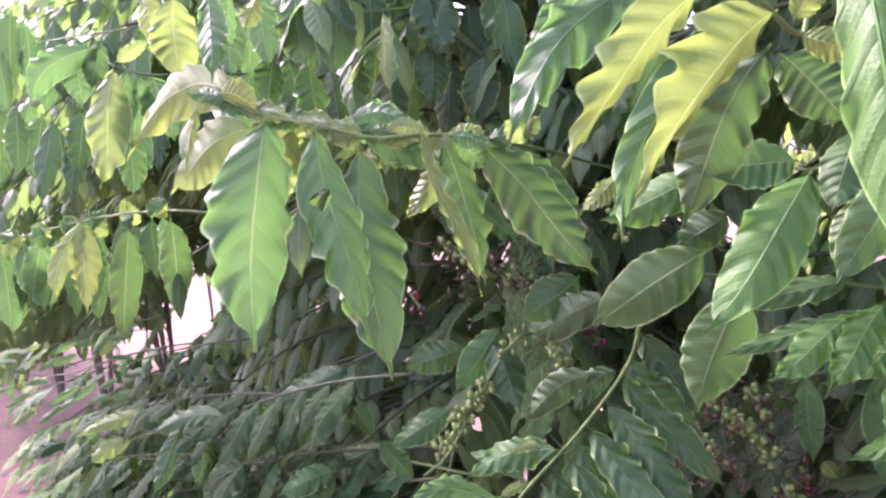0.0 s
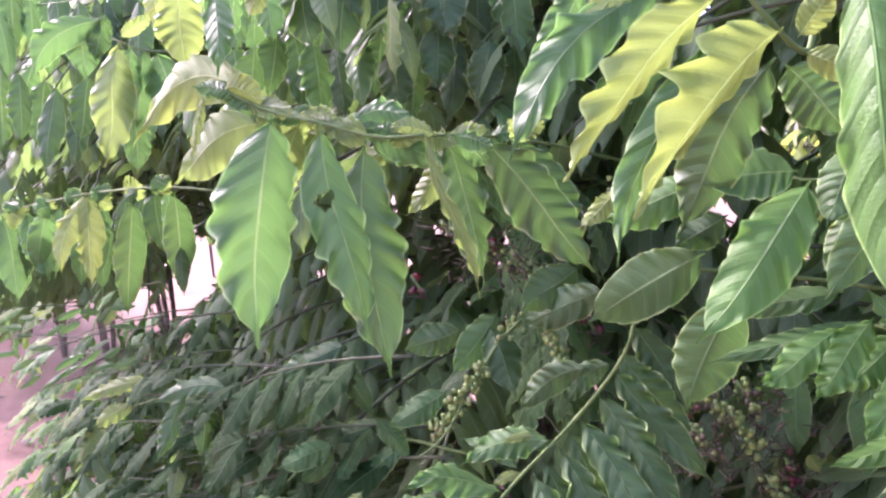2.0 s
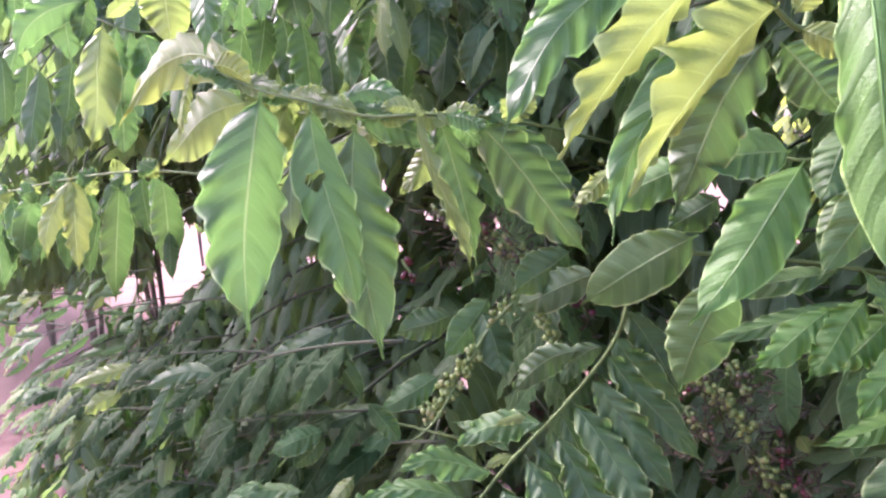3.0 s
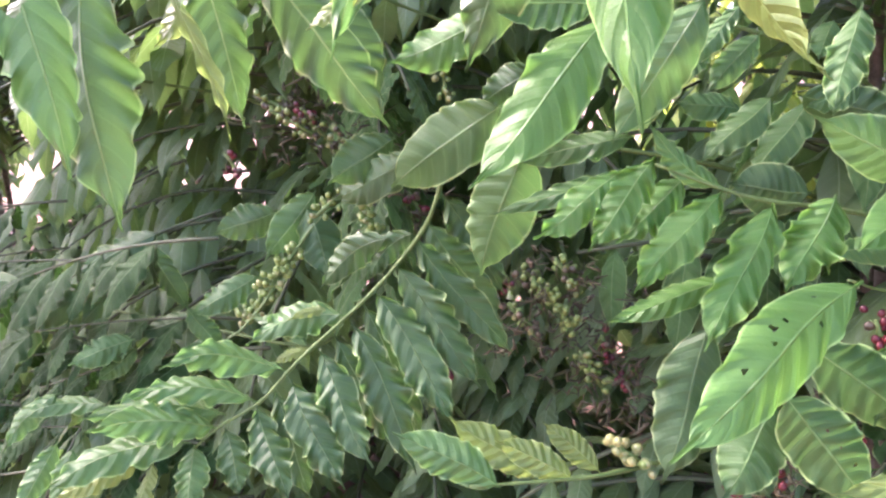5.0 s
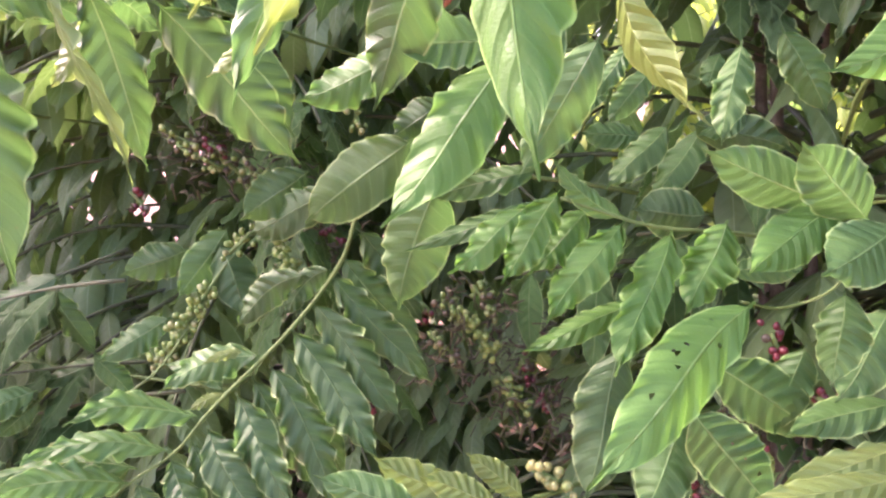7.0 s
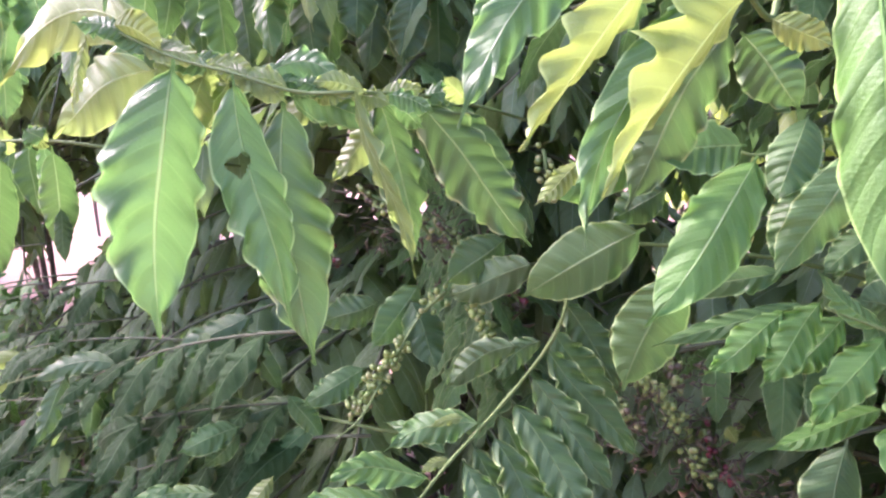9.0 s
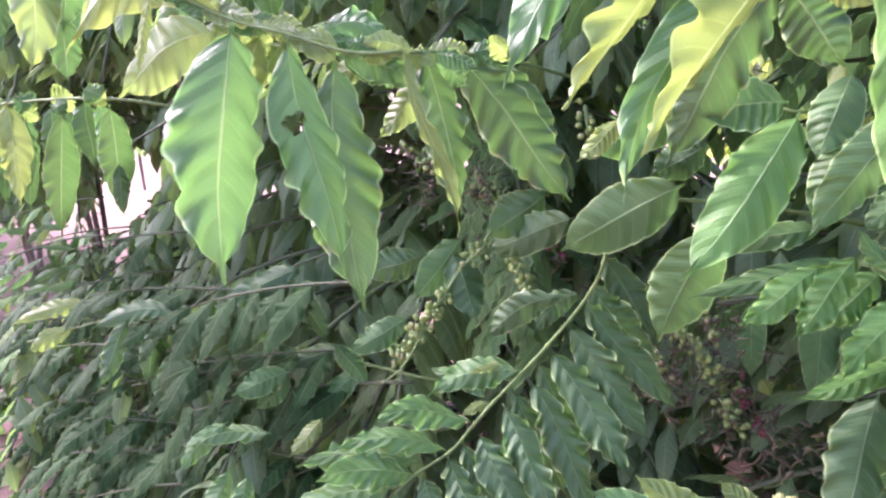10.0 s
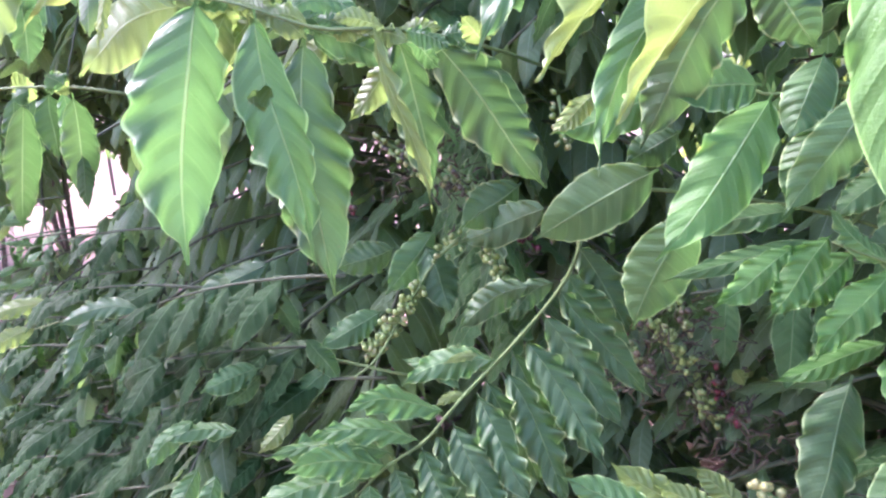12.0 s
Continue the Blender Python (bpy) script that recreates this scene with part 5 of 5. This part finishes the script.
leaf(top, (0.133, 0.899, 1.369), (0.083, 0.897, 1.352), 0.027, (-0.16, -0.81, 0.56), YOUNG, sway=-0.08)
leaf(top, (0.152, 0.925, 1.369), (0.2, 0.925, 1.369), 0.028, (-0, -0.82, 0.57), GREEN, sway=0.08)
leaf(low_left, (-1.072, 1.679, 1.009), (-1.15, 1.68, 1.016), 0.019, (0.03, -0.91, 0.41), GREEN, wave=0.8)
leaf(low_left, (-0.994, 1.624, 1.024), (-1.043, 1.625, 1.029), 0.019, (0.07, -0.69, 0.72), GREEN, wave=0.8)
leaf(low_left, (-0.983, 1.635, 1), (-1.028, 1.636, 1.005), 0.013, (0.05, -0.83, 0.56), DEEP, wave=0.8)
leaf(low_left, (-0.94, 1.605, 1.052), (-0.992, 1.605, 1.05), 0.017, (-0.02, -0.78, 0.62), GREEN, wave=0.8)
leaf(low_left, (-0.916, 1.612, 1.066), (-0.988, 1.61, 1.044), 0.012, (-0.01, -0.99, 0.14), YOUNG, wave=0.8)
leaf(low_left, (-0.824, 1.541, 1.048), (-0.88, 1.538, 1.018), 0.014, (-0.07, -0.97, 0.25), GREEN, wave=0.8)
leaf(low_left, (-0.775, 1.522, 1.054), (-0.832, 1.518, 1.025), 0.015, (0.06, -1, 0.01), GREEN, wave=0.8)
leaf(low_left, (-0.814, 1.588, 1.072), (-0.886, 1.585, 1.044), 0.016, (0.06, -1, -0.03), GREEN, wave=0.8)
leaf(low_left, (-0.735, 1.528, 1.073), (-0.785, 1.528, 1.072), 0.015, (-0, -0.97, 0.25), GREEN, wave=0.8)
leaf(low_left, (-0.709, 1.532, 1.077), (-0.745, 1.528, 1.047), 0.018, (-0.08, -0.97, 0.22), DEEP, wave=0.8)
leaf(low_left, (-0.685, 1.519, 1.082), (-0.721, 1.514, 1.043), 0.014, (0.11, -0.99, 0.02), YOUNG, wave=0.8)
leaf(low_left, (-0.633, 1.504, 1.087), (-0.706, 1.504, 1.084), 0.015, (-0.02, -0.88, 0.47), GREEN, wave=0.8)
leaf(low_left, (-0.624, 1.491, 1.04), (-0.699, 1.492, 1.049), 0.011, (0.05, -0.84, 0.53), GREEN, wave=0.8)
leaf(low_left, (-1.091, 1.668, 0.888), (-1.162, 1.667, 0.882), 0.018, (-0.01, -0.98, 0.22), YOUNG, wave=0.8)
leaf(low_left, (-1.034, 1.65, 0.96), (-1.115, 1.648, 0.945), 0.013, (-0.01, -0.99, 0.15), GREEN, wave=0.8)
leaf(low_left, (-0.933, 1.578, 0.961), (-1.002, 1.574, 0.93), 0.014, (0.05, -1, 0.02), DEEP, wave=0.8)
leaf(low_left, (-0.941, 1.601, 0.916), (-1.007, 1.597, 0.88), 0.012, (0.09, -1, -0.04), DEEP, wave=0.8)
leaf(low_left, (-0.888, 1.588, 0.979), (-0.968, 1.588, 0.981), 0.014, (0.01, -0.9, 0.43), DEEP, wave=0.8)
leaf(low_left, (-0.829, 1.531, 0.943), (-0.893, 1.526, 0.899), 0.018, (-0.13, -0.94, 0.31), DEEP, wave=0.8)
leaf(low_left, (-0.833, 1.586, 0.942), (-0.897, 1.582, 0.908), 0.016, (-0.12, -0.93, 0.34), GREEN, wave=0.8)
leaf(low_left, (-0.797, 1.556, 0.976), (-0.879, 1.551, 0.934), 0.016, (0.03, -1, 0.06), GREEN, wave=0.8)
leaf(low_left, (-0.725, 1.509, 0.996), (-0.782, 1.504, 0.953), 0.014, (0.17, -0.98, -0.1), GREEN, wave=0.8)
leaf(low_left, (-0.709, 1.525, 0.956), (-0.769, 1.524, 0.944), 0.016, (-0.07, -0.87, 0.49), GREEN, wave=0.8)
leaf(low_left, (-0.678, 1.5, 0.999), (-0.724, 1.497, 0.976), 0.017, (-0.14, -0.91, 0.4), GREEN, wave=0.8)
leaf(low_left, (-0.626, 1.475, 0.979), (-0.688, 1.473, 0.96), 0.016, (-0.06, -0.95, 0.32), GREEN, wave=0.8)
leaf(low_left, (-0.592, 1.454, 1.015), (-0.64, 1.454, 1.013), 0.011, (-0.01, -0.97, 0.25), GREEN, wave=0.8)
fruit_cluster(left_bush, (0.035, 1.159, 0.921), (0.121, 1.172, 1.027), 105, G_MIX)
fruit_cluster(left_bush, (0.223, 1.131, 1.1), (0.239, 1.124, 1.044), 36, G_MIX)
fruit_cluster(left_bush, (0.148, 1.177, 1.07), (0.182, 1.181, 1.098), 14, G_MIX)
fruit_cluster(right_bush, (0.333, 1.206, 1.302), (0.343, 1.196, 1.222), 18, G_MIX)
fruit_cluster(left_bush, (0.052, 1.3, 1.245), (0.115, 1.295, 1.208), 20, M_MIX)
fruit_cluster(left_bush, (0.131, 1.295, 1.207), (0.177, 1.288, 1.152), 22, M_MIX)
fruit_cluster(left_bush, (0.123, 1.276, 1.221), (0.146, 1.274, 1.203), 10, R_MIX)
fruit_cluster(left_bush, (0.195, 1.29, 1.168), (0.226, 1.286, 1.131), 14, G_MIX)
fruit_cluster(left_bush, (0.281, 1.231, 1.095), (0.301, 1.226, 1.06), 14, R_MIX)
fruit_cluster(right_bush, (0.443, 1.087, 0.991), (0.501, 1.079, 0.923), 44, G_MIX)
fruit_cluster(right_bush, (0.437, 1.118, 1), (0.467, 1.114, 0.965), 22, M_MIX)
fruit_cluster(right_bush, (0.478, 1.1, 1.016), (0.507, 1.094, 0.967), 26, M_MIX)
fruit_cluster(right_bush, (0.414, 1.092, 0.952), (0.451, 1.088, 0.917), 20, M_MIX)
fruit_cluster(left_bush, (0.078, 1.276, 1.219), (0.14, 1.272, 1.182), 24, M_MIX)
fruit_cluster(left_bush, (0.166, 1.273, 1.193), (0.212, 1.267, 1.147), 20, M_MIX)
fruit_cluster(right_bush, (0.507, 1.075, 0.891), (0.536, 1.068, 0.84), 20, G_MIX)
fruit_cluster(right_bush, (0.317, 0.985, 0.98), (0.33, 0.981, 0.949), 12, R_MIX)
fruit_cluster(right_bush, (0.3, 0.96, 0.938), (0.326, 0.958, 0.927), 9, R_MIX)
fruit_cluster(right_bush, (0.546, 1.106, 0.9), (0.557, 1.102, 0.866), 9, R_MIX)
fruit_cluster(right_bush, (0.552, 1.071, 0.856), (0.578, 1.069, 0.841), 9, R_MIX)
fruit_cluster(right_bush, (0.767, 0.866, 0.994), (0.779, 0.862, 0.961), 12, R_MIX)
fruit_cluster(right_bush, (0.821, 0.856, 0.914), (0.863, 0.854, 0.896), 14, R_MIX)
fruit_cluster(right_bush, (0.67, 0.816, 0.914), (0.726, 0.811, 0.877), 18, R_MIX)
fruit_cluster(right_bush, (0.607, 0.848, 0.848), (0.632, 0.844, 0.819), 12, R_MIX)
fruit_cluster(right_bush, (0.653, 0.847, 0.842), (0.672, 0.844, 0.813), 10, R_MIX)
fruit_cluster(right_bush, (0.473, 0.814, 0.897), (0.507, 0.811, 0.876), 22, P_MIX)
fruit_cluster(right_bush, (0.402, 1.069, 1.007), (0.416, 1.066, 0.985), 8, R_MIX)
fruit_cluster(left_bush, (-0.012, 1.338, 1.152), (0.012, 1.334, 1.115), 10, R_MIX)
fruit_cluster(left_bush, (0.218, 1.197, 1.066), (0.242, 1.19, 1.013), 20, G_MIX)
dry_spur(right_bush, (0.483, 1.094, 0.969), 0.07, 80)
dry_spur(right_bush, (0.436, 1.111, 0.936), 0.05, 30)
dry_spur(right_bush, (0.515, 1.106, 0.895), 0.07, 70)
dry_spur(left_bush, (0.147, 1.294, 1.197), 0.09, 80)
dry_spur(left_bush, (0.074, 1.295, 1.21), 0.07, 36)
dry_spur(left_bush, (0.212, 1.268, 1.152), 0.06, 40)
dry_spur(left_bush, (0.29, 1.227, 1.065), 0.05, 30)
dry_spur(right_bush, (0.553, 1.07, 0.854), 0.07, 70)
dry_spur(right_bush, (0.814, 0.884, 0.9), 0.06, 50)
dry_spur(right_bush, (0.585, 1.045, 0.811), 0.07, 60)
dry_spur(right_bush, (0.709, 0.852, 0.886), 0.05, 36)
dry_spur(right_bush, (0.396, 1.059, 0.926), 0.05, 30)
dry_spur(right_bush, (0.676, 0.864, 0.815), 0.05, 30)
